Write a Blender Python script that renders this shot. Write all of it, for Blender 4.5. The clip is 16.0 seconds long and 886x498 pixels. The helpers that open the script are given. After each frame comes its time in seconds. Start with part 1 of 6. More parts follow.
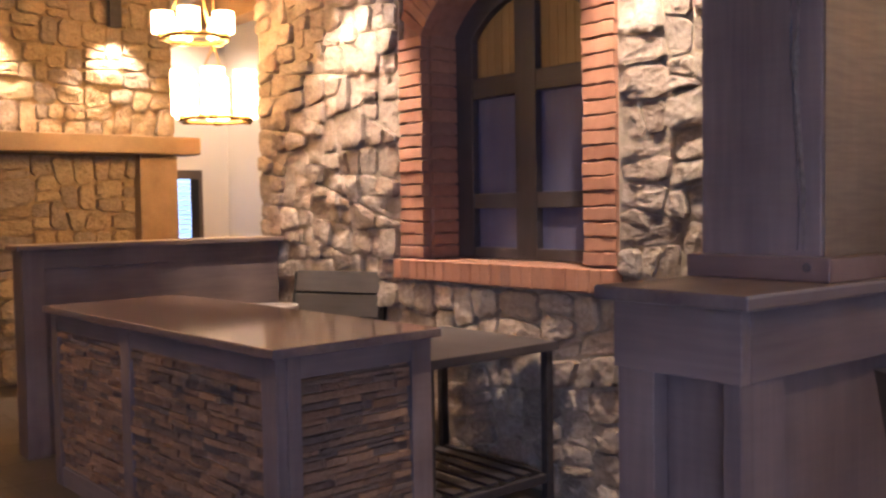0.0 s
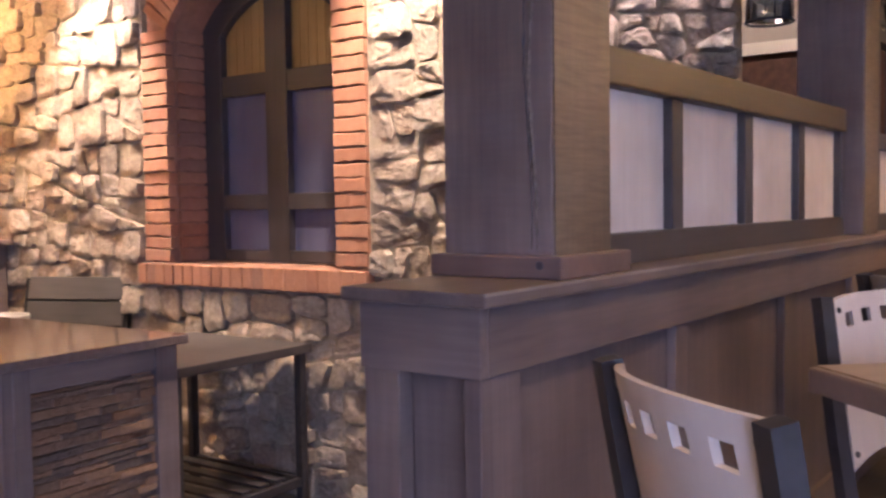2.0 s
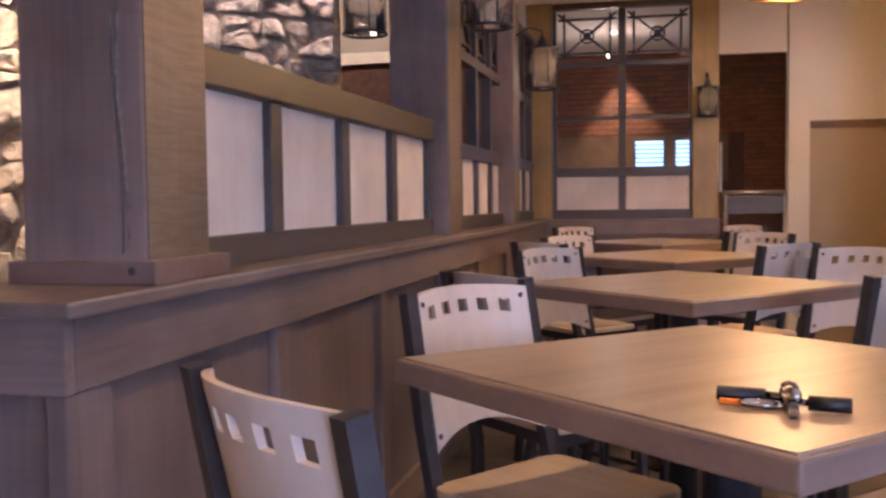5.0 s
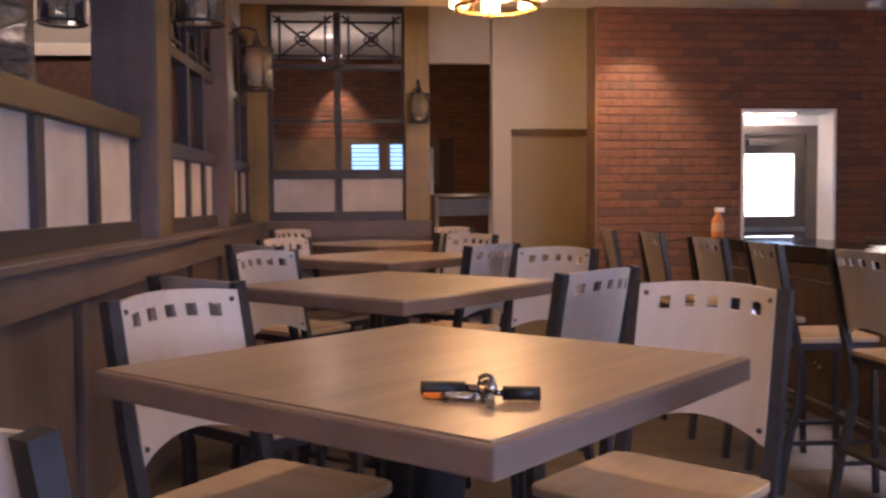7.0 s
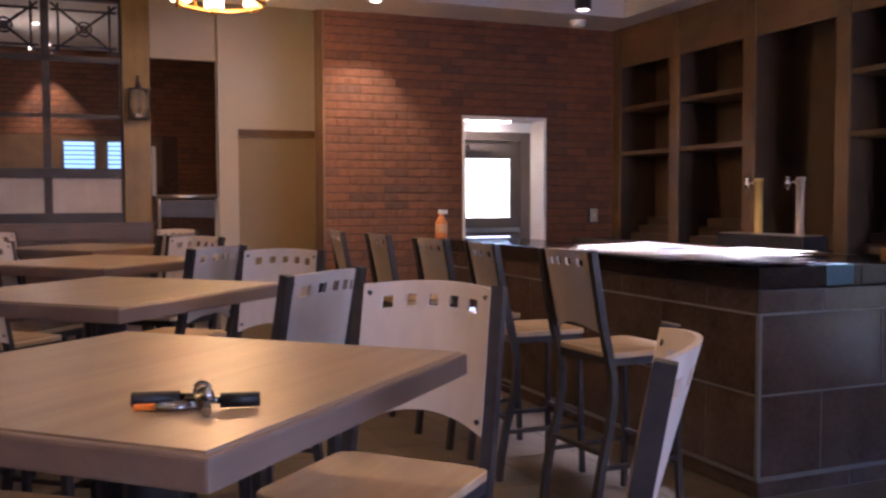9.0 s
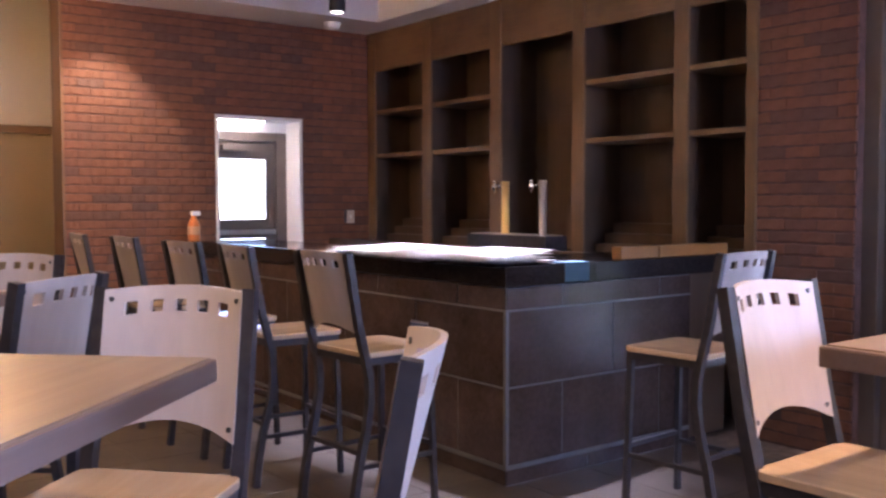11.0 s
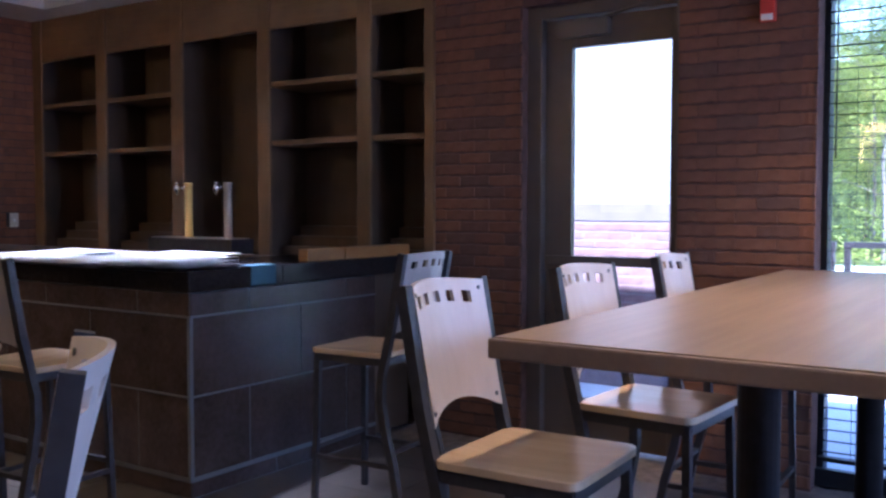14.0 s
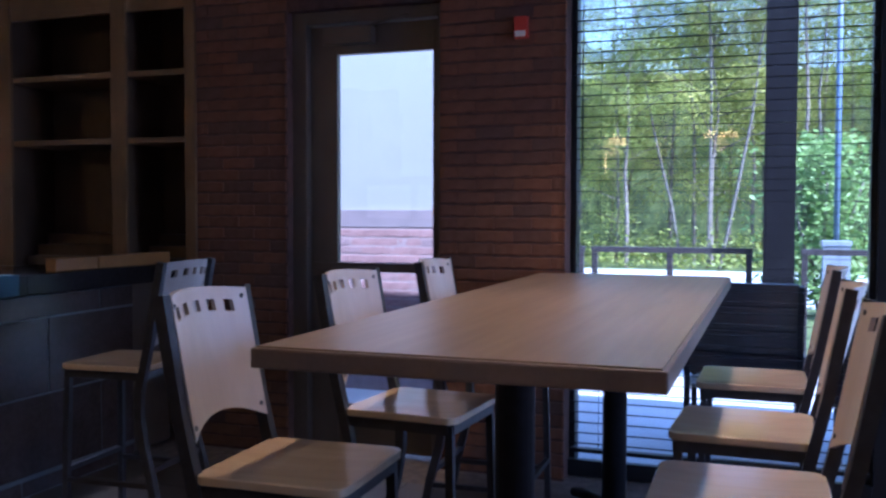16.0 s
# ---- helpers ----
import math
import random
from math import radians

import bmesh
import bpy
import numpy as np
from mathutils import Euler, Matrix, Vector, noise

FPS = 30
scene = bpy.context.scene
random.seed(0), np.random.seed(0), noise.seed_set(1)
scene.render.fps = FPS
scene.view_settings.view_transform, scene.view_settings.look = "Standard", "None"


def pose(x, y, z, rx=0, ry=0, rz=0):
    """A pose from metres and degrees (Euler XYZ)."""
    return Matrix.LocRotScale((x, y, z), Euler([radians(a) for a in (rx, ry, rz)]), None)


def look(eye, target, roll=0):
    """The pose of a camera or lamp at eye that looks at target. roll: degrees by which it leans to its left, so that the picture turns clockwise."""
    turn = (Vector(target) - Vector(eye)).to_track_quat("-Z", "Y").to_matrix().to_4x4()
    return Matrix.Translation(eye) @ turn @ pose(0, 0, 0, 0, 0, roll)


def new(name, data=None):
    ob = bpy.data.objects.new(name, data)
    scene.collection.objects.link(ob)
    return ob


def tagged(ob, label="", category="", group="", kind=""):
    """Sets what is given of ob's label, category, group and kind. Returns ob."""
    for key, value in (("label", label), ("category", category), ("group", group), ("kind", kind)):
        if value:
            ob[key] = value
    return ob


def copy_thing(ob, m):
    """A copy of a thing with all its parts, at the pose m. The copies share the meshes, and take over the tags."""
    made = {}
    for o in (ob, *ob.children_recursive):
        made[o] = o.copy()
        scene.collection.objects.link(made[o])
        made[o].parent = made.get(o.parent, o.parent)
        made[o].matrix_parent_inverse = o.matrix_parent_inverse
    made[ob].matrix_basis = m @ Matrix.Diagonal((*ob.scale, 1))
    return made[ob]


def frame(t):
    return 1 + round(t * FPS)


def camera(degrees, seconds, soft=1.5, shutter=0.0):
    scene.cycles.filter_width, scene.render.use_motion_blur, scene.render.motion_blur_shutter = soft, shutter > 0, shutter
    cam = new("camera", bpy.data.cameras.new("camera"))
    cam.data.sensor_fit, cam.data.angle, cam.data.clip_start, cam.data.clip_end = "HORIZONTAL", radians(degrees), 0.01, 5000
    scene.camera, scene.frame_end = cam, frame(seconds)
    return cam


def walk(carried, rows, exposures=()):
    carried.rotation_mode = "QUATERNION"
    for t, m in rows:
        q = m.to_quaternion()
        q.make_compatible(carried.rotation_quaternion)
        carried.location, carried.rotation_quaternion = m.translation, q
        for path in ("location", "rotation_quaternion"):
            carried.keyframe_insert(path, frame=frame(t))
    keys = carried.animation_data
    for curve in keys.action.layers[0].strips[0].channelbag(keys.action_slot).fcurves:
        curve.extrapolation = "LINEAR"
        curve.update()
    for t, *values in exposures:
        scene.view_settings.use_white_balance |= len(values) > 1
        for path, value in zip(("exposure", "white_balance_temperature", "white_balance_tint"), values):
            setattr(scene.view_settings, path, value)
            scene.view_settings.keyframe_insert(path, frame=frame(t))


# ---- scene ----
cam = camera(50.95, 16.0, soft=2.5, shutter=0.35)
PATH = [
    (0.0, -0.0744, -0.0382, 1.3850, 87.364, 0.948, 49.650),
    (0.5, -0.0722, -0.0317, 1.3838, 87.354, 0.926, 45.977),
    (1.0, -0.0665, -0.0231, 1.3846, 87.290, 0.904, 42.347),
    (1.5, -0.0646, -0.0183, 1.3833, 87.275, 0.838, 38.580),
    (2.0, -0.0608, -0.0099, 1.3828, 87.252, 0.837, 34.855),
    (2.5, -0.0570, -0.0031, 1.3809, 87.255, 0.779, 31.226),
    (3.0, -0.0520, 0.0007, 1.3820, 87.202, 0.820, 27.347),
    (3.5, -0.0490, 0.0083, 1.3812, 87.181, 0.773, 23.271),
    (4.0, -0.0428, 0.0104, 1.3812, 87.155, 0.783, 19.658),
    (6.5, -0.0196, 0.0043, 1.3832, 87.033, 0.488, -1.940),
    (7.0, -0.0136, 0.0072, 1.3825, 87.042, 0.452, -5.882),
    (7.5, -0.0066, 0.0083, 1.3832, 87.026, 0.387, -10.547),
    (8.0, -0.0023, 0.0145, 1.3811, 87.051, 0.330, -14.662),
    (8.5, 0.0057, 0.0210, 1.3800, 87.059, 0.243, -18.646),
    (9.0, 0.0092, 0.0175, 1.3804, 87.066, 0.224, -22.310),
    (11.5, 0.0309, 0.0151, 1.3798, 87.134, 0.060, -40.545),
    (12.0, 0.0352, 0.0152, 1.3790, 87.157, 0.028, -43.829),
    (12.5, 0.0398, 0.0151, 1.3781, 87.188, 0.036, -46.982),
    (13.0, 0.0433, 0.0156, 1.3760, 87.231, -0.026, -49.659),
    (13.5, 0.0459, 0.0125, 1.3767, 87.243, -0.057, -52.782),
    (14.0, 0.0490, 0.0105, 1.3753, 87.311, -0.047, -56.019),
    (14.5, 0.0520, 0.0103, 1.3753, 87.368, -0.139, -59.040),
    (15.0, 0.0542, 0.0063, 1.3759, 87.448, -0.148, -62.964),
    (15.5, 0.0525, 0.0009, 1.3777, 87.569, -0.114, -66.891),
    (16.0, 0.0570, 0.0005, 1.3762, 87.719, -0.120, -70.203),
]
EXPOSURES = [(0.0, 3.50, 5850, 29), (2.5, 4.12, 5750, 30), (3.5, 4.32, 5880, 31), (6.5, 3.75, 6050, 31), (9.0, 3.50, 5850, 32), (11.5, 4.17, 5350, 31), (12.5, 4.07, 5100, 30), (13.0, 3.48, 4950, 27), (13.5, 3.32, 4800, 23), (14.5, 3.02, 4650, 18), (16.0, 2.22, 4600, 20)]
walk(cam, [(t, pose(x, y, z, rx, ry, rz)) for t, x, y, z, rx, ry, rz in PATH], EXPOSURES)

# ---------------------------------------------------------------- light
SUN_DIR = Vector((0.35, 0.60, -0.72)).normalized()
world = bpy.data.worlds.new("world")
scene.world = world
world.use_nodes = True
wn = world.node_tree
sky = wn.nodes.new("ShaderNodeTexSky")
sky.sky_type = "NISHITA"
sky.sun_disc = False
sky.sun_elevation = math.asin(-SUN_DIR.z)
sky.sun_rotation = math.atan2(-SUN_DIR.x, -SUN_DIR.y)
wn.links.new(sky.outputs[0], wn.nodes["Background"].inputs[0])
wn.nodes["Background"].inputs[1].default_value = 0.135

LAMPS = 0.068   # dimmer setting of the indoor lamps
WARM = (1.0, 0.74, 0.46)
SOFT = (1.0, 0.82, 0.62)
DINING = (1.0, 0.69, 0.32)
TABLE_LIGHT = (1.0, 0.62, 0.27)


def lamp(name, kind, at, energy, color, target=None, **opts):
    data = bpy.data.lights.new(name, kind)
    data.energy, data.color = energy * (LAMPS if kind in ("SPOT", "POINT") else 1.0), color
    ob = new(name, data)
    ob.matrix_world = look(at, target) if target else Matrix.Translation(at)
    if kind == "SPOT":
        data.spot_size = radians(opts.get("cone", 60))
        data.spot_blend = opts.get("blend", 0.5)
        data.shadow_soft_size = opts.get("size", 0.04)
    if kind == "POINT":
        data.shadow_soft_size = opts.get("size", 0.05)
    if kind == "SUN":
        data.angle = radians(0.5)
    if kind == "AREA":
        data.shape = "RECTANGLE"
        data.size, data.size_y = opts["wide"], opts["high"]
    return ob


lamp("sun", "SUN", (0, 0, 20), 4.4, (1.0, 0.95, 0.88), tuple(Vector((0, 0, 20)) + SUN_DIR))
# bluish daylight in window openings added out of view, south and east
lamp("south_daylight", "AREA", (2.7, -3.66, 1.55), 9.0, (0.37, 0.54, 1.0), (1.2, 5.0, 1.3), wide=1.7, high=1.9)
lamp("east_daylight", "AREA", (4.90, -2.63, 1.4), 4.2, (0.52, 0.66, 1.0), (0.0, -2.0, 1.2), wide=1.5, high=2.2)

# ---------------------------------------------------------------- materials


def material(name):
    m = bpy.data.materials.new(name)
    m.use_nodes = True
    return m, m.node_tree, m.node_tree.nodes["Principled BSDF"]


def link(nt, a, b):
    nt.links.new(a, b)


def coords(nt, scale=(1, 1, 1), source="Object"):
    tc = nt.nodes.new("ShaderNodeTexCoord")
    mp = nt.nodes.new("ShaderNodeMapping")
    mp.inputs["Scale"].default_value = scale
    link(nt, tc.outputs[source], mp.inputs["Vector"])
    return mp.outputs["Vector"]


def noise_tex(nt, vec, scale, detail=4.0, rough=0.55):
    n = nt.nodes.new("ShaderNodeTexNoise")
    n.inputs["Scale"].default_value = scale
    n.inputs["Detail"].default_value = detail
    n.inputs["Roughness"].default_value = rough
    link(nt, vec, n.inputs["Vector"])
    return n.outputs["Fac"]


def ramp(nt, fac, stops):
    r = nt.nodes.new("ShaderNodeValToRGB")
    els = r.color_ramp.elements
    while len(els) < len(stops):
        els.new(0.5)
    for e, (p, c) in zip(els, stops):
        e.position, e.color = p, (*c, 1)
    link(nt, fac, r.inputs["Fac"])
    return r.outputs["Color"]


def mix(nt, fac, a, b, mode="MIX"):
    m = nt.nodes.new("ShaderNodeMix")
    m.data_type, m.blend_type = "RGBA", mode
    for sock, v in ((m.inputs[0], fac), (m.inputs[6], a), (m.inputs[7], b)):
        if isinstance(v, (int, float)):
            sock.default_value = v
        elif isinstance(v, tuple):
            sock.default_value = (*v, 1)
        else:
            link(nt, v, sock)
    return m.outputs[2]


def bump(nt, bsdf, height, strength=0.3, distance=0.01):
    b = nt.nodes.new("ShaderNodeBump")
    b.inputs["Strength"].default_value = strength
    b.inputs["Distance"].default_value = distance
    link(nt, height, b.inputs["Height"])
    link(nt, b.outputs[0], bsdf.inputs["Normal"])


def shift(nt, color, low=0.75, high=1.2):
    """A colour that differs a little from piece to piece."""
    info = nt.nodes.new("ShaderNodeObjectInfo")
    mr = nt.nodes.new("ShaderNodeMapRange")
    mr.inputs["To Min"].default_value = low
    mr.inputs["To Max"].default_value = high
    link(nt, info.outputs["Random"], mr.inputs["Value"])
    hsv = nt.nodes.new("ShaderNodeHueSaturation")
    link(nt, mr.outputs[0], hsv.inputs["Value"])
    link(nt, color, hsv.inputs["Color"])
    return hsv.outputs[0]


def wood(name, dark, light, grain=2, rough=0.45, vary=(0.9, 1.1), spec=0.5, streak=60, relief=0.12, patchy=0.5, stain=(1, 1, 1), saw=0.0):
    """Stained wood. grain: the axis (0, 1, 2) along which it runs."""
    m, nt, b = material(name)
    s = [1.0, 1.0, 1.0]
    s[grain] = 0.06
    v = coords(nt, tuple(s))
    fine = noise_tex(nt, v, streak, 5, 0.6)
    wide = noise_tex(nt, v, streak / 7, 3)
    blot = noise_tex(nt, coords(nt), 2.3, 3)
    c = ramp(nt, fine, [(0.3, dark), (0.72, light)])
    c = mix(nt, 0.45, c, ramp(nt, wide, [(0.35, tuple(x * k for x, k in zip(dark, stain))), (0.65, light)]))
    c = mix(nt, patchy, c, ramp(nt, blot, [(0.3, tuple(x * 0.75 for x in dark)), (0.7, tuple(min(1, x * 1.15) for x in light))]))
    if saw:
        t = [7.0, 7.0, 7.0]
        t[grain] = 75.0
        c = mix(nt, saw, c, ramp(nt, noise_tex(nt, coords(nt, tuple(t)), 1.0, 3, 0.6), [(0.36, (0.5, 0.46, 0.44)), (0.62, (1.0, 1.0, 1.0))]), "MULTIPLY")
    link(nt, shift(nt, c, *vary), b.inputs["Base Color"])
    r = nt.nodes.new("ShaderNodeMapRange")
    r.inputs["To Min"].default_value, r.inputs["To Max"].default_value = rough - 0.16 * patchy, rough + 0.24 * patchy
    link(nt, blot, r.inputs["Value"])
    link(nt, r.outputs[0], b.inputs["Roughness"])
    b.inputs["Specular IOR Level"].default_value = spec
    bump(nt, b, fine, relief, 0.004)
    return m


def plain(name, color, rough=0.5, metal=0.0, vary=0.12, scale=6.0, relief=0.05):
    m, nt, b = material(name)
    n = noise_tex(nt, coords(nt), scale, 4)
    fine = noise_tex(nt, coords(nt), scale * 18, 3)
    lo, hi = tuple(c * (1 - vary) for c in color), tuple(min(1.0, c * (1 + vary)) for c in color)
    link(nt, ramp(nt, n, [(0.3, lo), (0.7, hi)]), b.inputs["Base Color"])
    b.inputs["Roughness"].default_value = rough
    b.inputs["Metallic"].default_value = metal
    bump(nt, b, fine, relief, 0.003)
    return m


def stone(name, stops, rough=0.85):
    m, nt, b = material(name)
    info = nt.nodes.new("ShaderNodeObjectInfo")
    c = ramp(nt, info.outputs["Random"], stops)
    big = noise_tex(nt, coords(nt), 7, 5, 0.65)
    fine = noise_tex(nt, coords(nt), 38, 6, 0.72)
    c = mix(nt, 0.75, c, ramp(nt, big, [(0.3, (0.58, 0.53, 0.50)), (0.68, (1.0, 1.0, 1.0))]), "MULTIPLY")
    c = mix(nt, 0.55, c, ramp(nt, fine, [(0.36, (0.46, 0.43, 0.40)), (0.60, (1.0, 1.0, 1.0))]), "MULTIPLY")
    link(nt, c, b.inputs["Base Color"])
    b.inputs["Roughness"].default_value = rough
    bump(nt, b, mix(nt, 0.65, big, fine), 1.0, 0.028)
    return m


def brick_material(name, stops):
    m, nt, b = material(name)
    info = nt.nodes.new("ShaderNodeObjectInfo")
    c = ramp(nt, info.outputs["Random"], stops)
    big = noise_tex(nt, coords(nt, source="Object"), 14, 4)
    fine = noise_tex(nt, coords(nt), 120, 3, 0.7)
    c = mix(nt, 0.6, c, ramp(nt, big, [(0.3, (0.6, 0.55, 0.52)), (0.65, (1.0, 1.0, 1.0))]), "MULTIPLY")
    link(nt, c, b.inputs["Base Color"])
    b.inputs["Roughness"].default_value = 0.88
    bump(nt, b, mix(nt, 0.5, big, fine), 0.45, 0.006)
    return m


def emit(name, color, strength):
    m, nt, b = material(name)
    b.inputs["Base Color"].default_value = (*color, 1)
    b.inputs["Emission Color"].default_value = (*color, 1)
    b.inputs["Emission Strength"].default_value = strength
    return m


def clear_glass(name, tint=(1, 1, 1), rough=0.0):
    m, nt, b = material(name)
    b.inputs["Base Color"].default_value = (*tint, 1)
    b.inputs["Roughness"].default_value = rough
    b.inputs["Transmission Weight"].default_value = 1.0
    b.inputs["IOR"].default_value = 1.38
    return m


GREY = ((0.095, 0.067, 0.060), (0.228, 0.168, 0.146))
BLUISH = (0.60, 0.76, 1.18)   # bluish rubbed-in stain in the grain
M_WOOD_Z = wood("grey_stained_wood_upright", *GREY, grain=2, stain=BLUISH, saw=0.12)
M_WOOD_Y = wood("grey_stained_wood_long", *GREY, grain=1, stain=BLUISH)
M_WOOD_X = wood("grey_stained_wood_cross", *GREY, grain=0, stain=BLUISH)
M_DARK_Z = wood("dark_stained_wood_upright", (0.028, 0.024, 0.026), (0.07, 0.06, 0.062), grain=2)
M_DARK_X = wood("dark_stained_wood_cross", (0.028, 0.024, 0.026), (0.07, 0.06, 0.062), grain=0)
M_DARK_Y = wood("dark_stained_wood_long", (0.028, 0.024, 0.026), (0.07, 0.06, 0.062), grain=1)
M_PLINTH = wood("reddish_stained_wood", (0.085, 0.051, 0.043), (0.17, 0.110, 0.094), grain=0)
M_RAIL = wood("olive_stained_rail", (0.036, 0.027, 0.018), (0.082, 0.061, 0.041), grain=0)
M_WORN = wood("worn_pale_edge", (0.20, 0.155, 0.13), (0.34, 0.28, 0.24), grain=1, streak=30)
# end-screen posts: amber chandelier light is mixed into the timber colour
M_POST_LAMPLIT = wood("lamplit_golden_timber", (0.17, 0.105, 0.026), (0.33, 0.215, 0.065), grain=2)
# sawn post side; warm chandelier light on it is put into the golden tone
M_SAWN_LIT = wood("warm_lit_sawn_board", (0.100, 0.072, 0.050), (0.190, 0.140, 0.095), grain=2, saw=0.5)
M_PANE = wood("pale_wash_panel", (0.50, 0.44, 0.41), (0.66, 0.60, 0.57), grain=2, rough=0.6, streak=40, relief=0.04)
M_SHELF = wood("olive_stained_oak", (0.104, 0.055, 0.0215), (0.215, 0.123, 0.052), grain=2, rough=0.5)
M_SHELF_Y = wood("olive_stained_oak_long", (0.104, 0.055, 0.0215), (0.215, 0.123, 0.052), grain=1, rough=0.5)
# darker copy of the shelf oak, with the shade inside the bays painted in
M_OAK_SHADED = wood("dark_oak_shaded", (0.058, 0.034, 0.018), (0.112, 0.070, 0.040), grain=2, rough=0.6)
M_TABLE = wood("brown_oak_laminate", (0.150, 0.108, 0.077), (0.315, 0.240, 0.174), grain=0, rough=0.35, patchy=0.25, streak=28, relief=0.006)
M_TABLE_EDGE = wood("brown_table_edge", (0.135, 0.093, 0.076), (0.215, 0.155, 0.130), grain=0, rough=0.4, relief=0.03)
M_MAPLE = wood("light_maple_ply", (0.43, 0.365, 0.325), (0.54, 0.465, 0.42), grain=2, rough=0.34, patchy=0.12, streak=30, relief=0.02, vary=(0.92, 1.06))
M_MAPLE_SEAT = wood("light_maple_seat", (0.46, 0.335, 0.22), (0.58, 0.445, 0.31), grain=1, rough=0.16, patchy=0.12, streak=30, relief=0.02, vary=(0.92, 1.06))
M_MANTEL = wood("mantel_timber", (0.24, 0.15, 0.07), (0.42, 0.28, 0.14), grain=1, rough=0.5)
M_BOARD = wood("cutting_board", (0.20, 0.086, 0.018), (0.32, 0.150, 0.040), grain=1, rough=0.5)
M_IRON = plain("dark_steel", (0.046, 0.042, 0.047), 0.45, 0.35, 0.2, 30, 0.02)
M_BLACK = plain("black_metal", (0.012, 0.012, 0.014), 0.45, 0.2, 0.2, 30, 0.02)
M_SCREW = plain("steel_screw", (0.12, 0.12, 0.13), 0.35, 0.9)
M_CHROME = plain("chrome", (0.33, 0.33, 0.35), 0.14, 1.0, 0.05)
M_BRASS = plain("brushed_brass", (0.92, 0.62, 0.24), 0.34, 1.0, 0.08)
M_TAP_BRASS = plain("polished_tap_brass", (0.80, 0.53, 0.16), 0.38, 0.55, 0.06)
M_TAP_STEEL = plain("satin_tap_steel", (0.50, 0.42, 0.34), 0.38, 0.55, 0.06)
M_STEEL = plain("brushed_steel", (0.5, 0.49, 0.47), 0.35, 1.0, 0.08)
M_TRIM = plain("aluminium_tile_trim", (0.16, 0.157, 0.162), 0.5, 0.5, 0.06)
M_BARTOP = plain("black_granite", (0.021, 0.0165, 0.0155), 0.14, 0.0, 0.3, 60, 0.0)
M_BARTOP.node_tree.nodes["Principled BSDF"].inputs["Specular IOR Level"].default_value = 0.06
M_COUNTER = plain("brown_quartz_counter", (0.17, 0.122, 0.105), 0.09, 0.0, 0.15, 40, 0.0)
M_COUNTER.node_tree.nodes["Principled BSDF"].inputs["Specular IOR Level"].default_value = 0.8
M_TAN = plain("tan_panel", (0.33, 0.25, 0.14), 0.55, 0.0, 0.05, 2)
M_BEIGE = plain("beige_wall_paint", (0.58, 0.52, 0.42), 0.75, 0.0, 0.03, 1.5)
# beige paint darkened so the wall over the ledge looks more dimly lit
M_BEIGE_DIM = plain("dimmed_beige_paint", (0.27, 0.232, 0.185), 0.75, 0.0, 0.03, 1.5)
M_DARK_BRICK_PAINT = plain("dark_red_brown_wall", (0.085, 0.038, 0.021), 0.8, 0.0, 0.3, 14, 0.15)
M_WHITE = plain("white_wall_paint", (0.80, 0.77, 0.70), 0.7, 0.0, 0.03, 1.5)
M_TRIM_WHITE = plain("white_painted_trim", (0.80, 0.79, 0.76), 0.5, 0.0, 0.03, 3)
M_CEIL = plain("ceiling_paint", (0.72, 0.68, 0.62), 0.85, 0.0, 0.03, 1.5)
M_MORTAR = plain("mortar", (0.20, 0.16, 0.13), 0.95, 0.0, 0.25, 20, 0.3)
M_STONE_MORTAR = plain("stone_mortar", (0.33, 0.27, 0.20), 0.95, 0.0, 0.3, 20, 0.4)
M_FIRE_MORTAR = plain("golden_mortar", (0.27, 0.19, 0.095), 0.95, 0.0, 0.3, 20, 0.4)
M_BRICK_MORTAR = plain("brick_mortar", (0.095, 0.050, 0.040), 0.95, 0.0, 0.25, 20, 0.3)
M_BRONZE = plain("bronze_door_frame", (0.135, 0.108, 0.088), 0.45, 0.4, 0.1, 4)
M_SLATBLIND = plain("blind_slat", (0.015, 0.015, 0.015), 0.8, 0.0, 0.1, 8)
M_SLATBLIND.node_tree.nodes["Principled BSDF"].inputs["Specular IOR Level"].default_value = 0.15
M_GLASS = clear_glass("clear_glass")
M_LANTERN_GLASS = clear_glass("seeded_lantern_glass", (0.95, 0.90, 0.80), 0.07)
for k, v in (("IOR", 1.15), ("Transmission Weight", 0.9)):
    M_LANTERN_GLASS.node_tree.nodes["Principled BSDF"].inputs[k].default_value = v
M_STONE = stone("fieldstone", [(0.0, (0.33, 0.255, 0.195)), (0.3, (0.49, 0.405, 0.325)), (0.55, (0.38, 0.30, 0.235)), (0.8, (0.55, 0.47, 0.385)), (1.0, (0.28, 0.225, 0.18))])
M_FIRE_STONE = stone("golden_fieldstone", [(0.0, (0.34, 0.24, 0.115)), (0.35, (0.46, 0.35, 0.19)), (0.6, (0.29, 0.235, 0.17)), (1.0, (0.42, 0.31, 0.17))])
M_LEDGE = stone("ledge_stone", [(0.0, (0.25, 0.135, 0.075)), (0.25, (0.40, 0.235, 0.135)), (0.5, (0.17, 0.125, 0.10)), (0.75, (0.44, 0.25, 0.14)), (1.0, (0.17, 0.115, 0.085))])
M_BRICK = brick_material("red_brick", [(0.0, (0.165, 0.076, 0.044)), (0.35, (0.215, 0.098, 0.052)), (0.7, (0.185, 0.085, 0.048)), (0.88, (0.15, 0.074, 0.048)), (1.0, (0.115, 0.066, 0.050))])
M_ORANGE_BRICK = brick_material("orange_brick", [(0.0, (0.34, 0.150, 0.088)), (0.4, (0.42, 0.205, 0.122)), (0.8, (0.37, 0.178, 0.108)), (1.0, (0.28, 0.150, 0.105))])


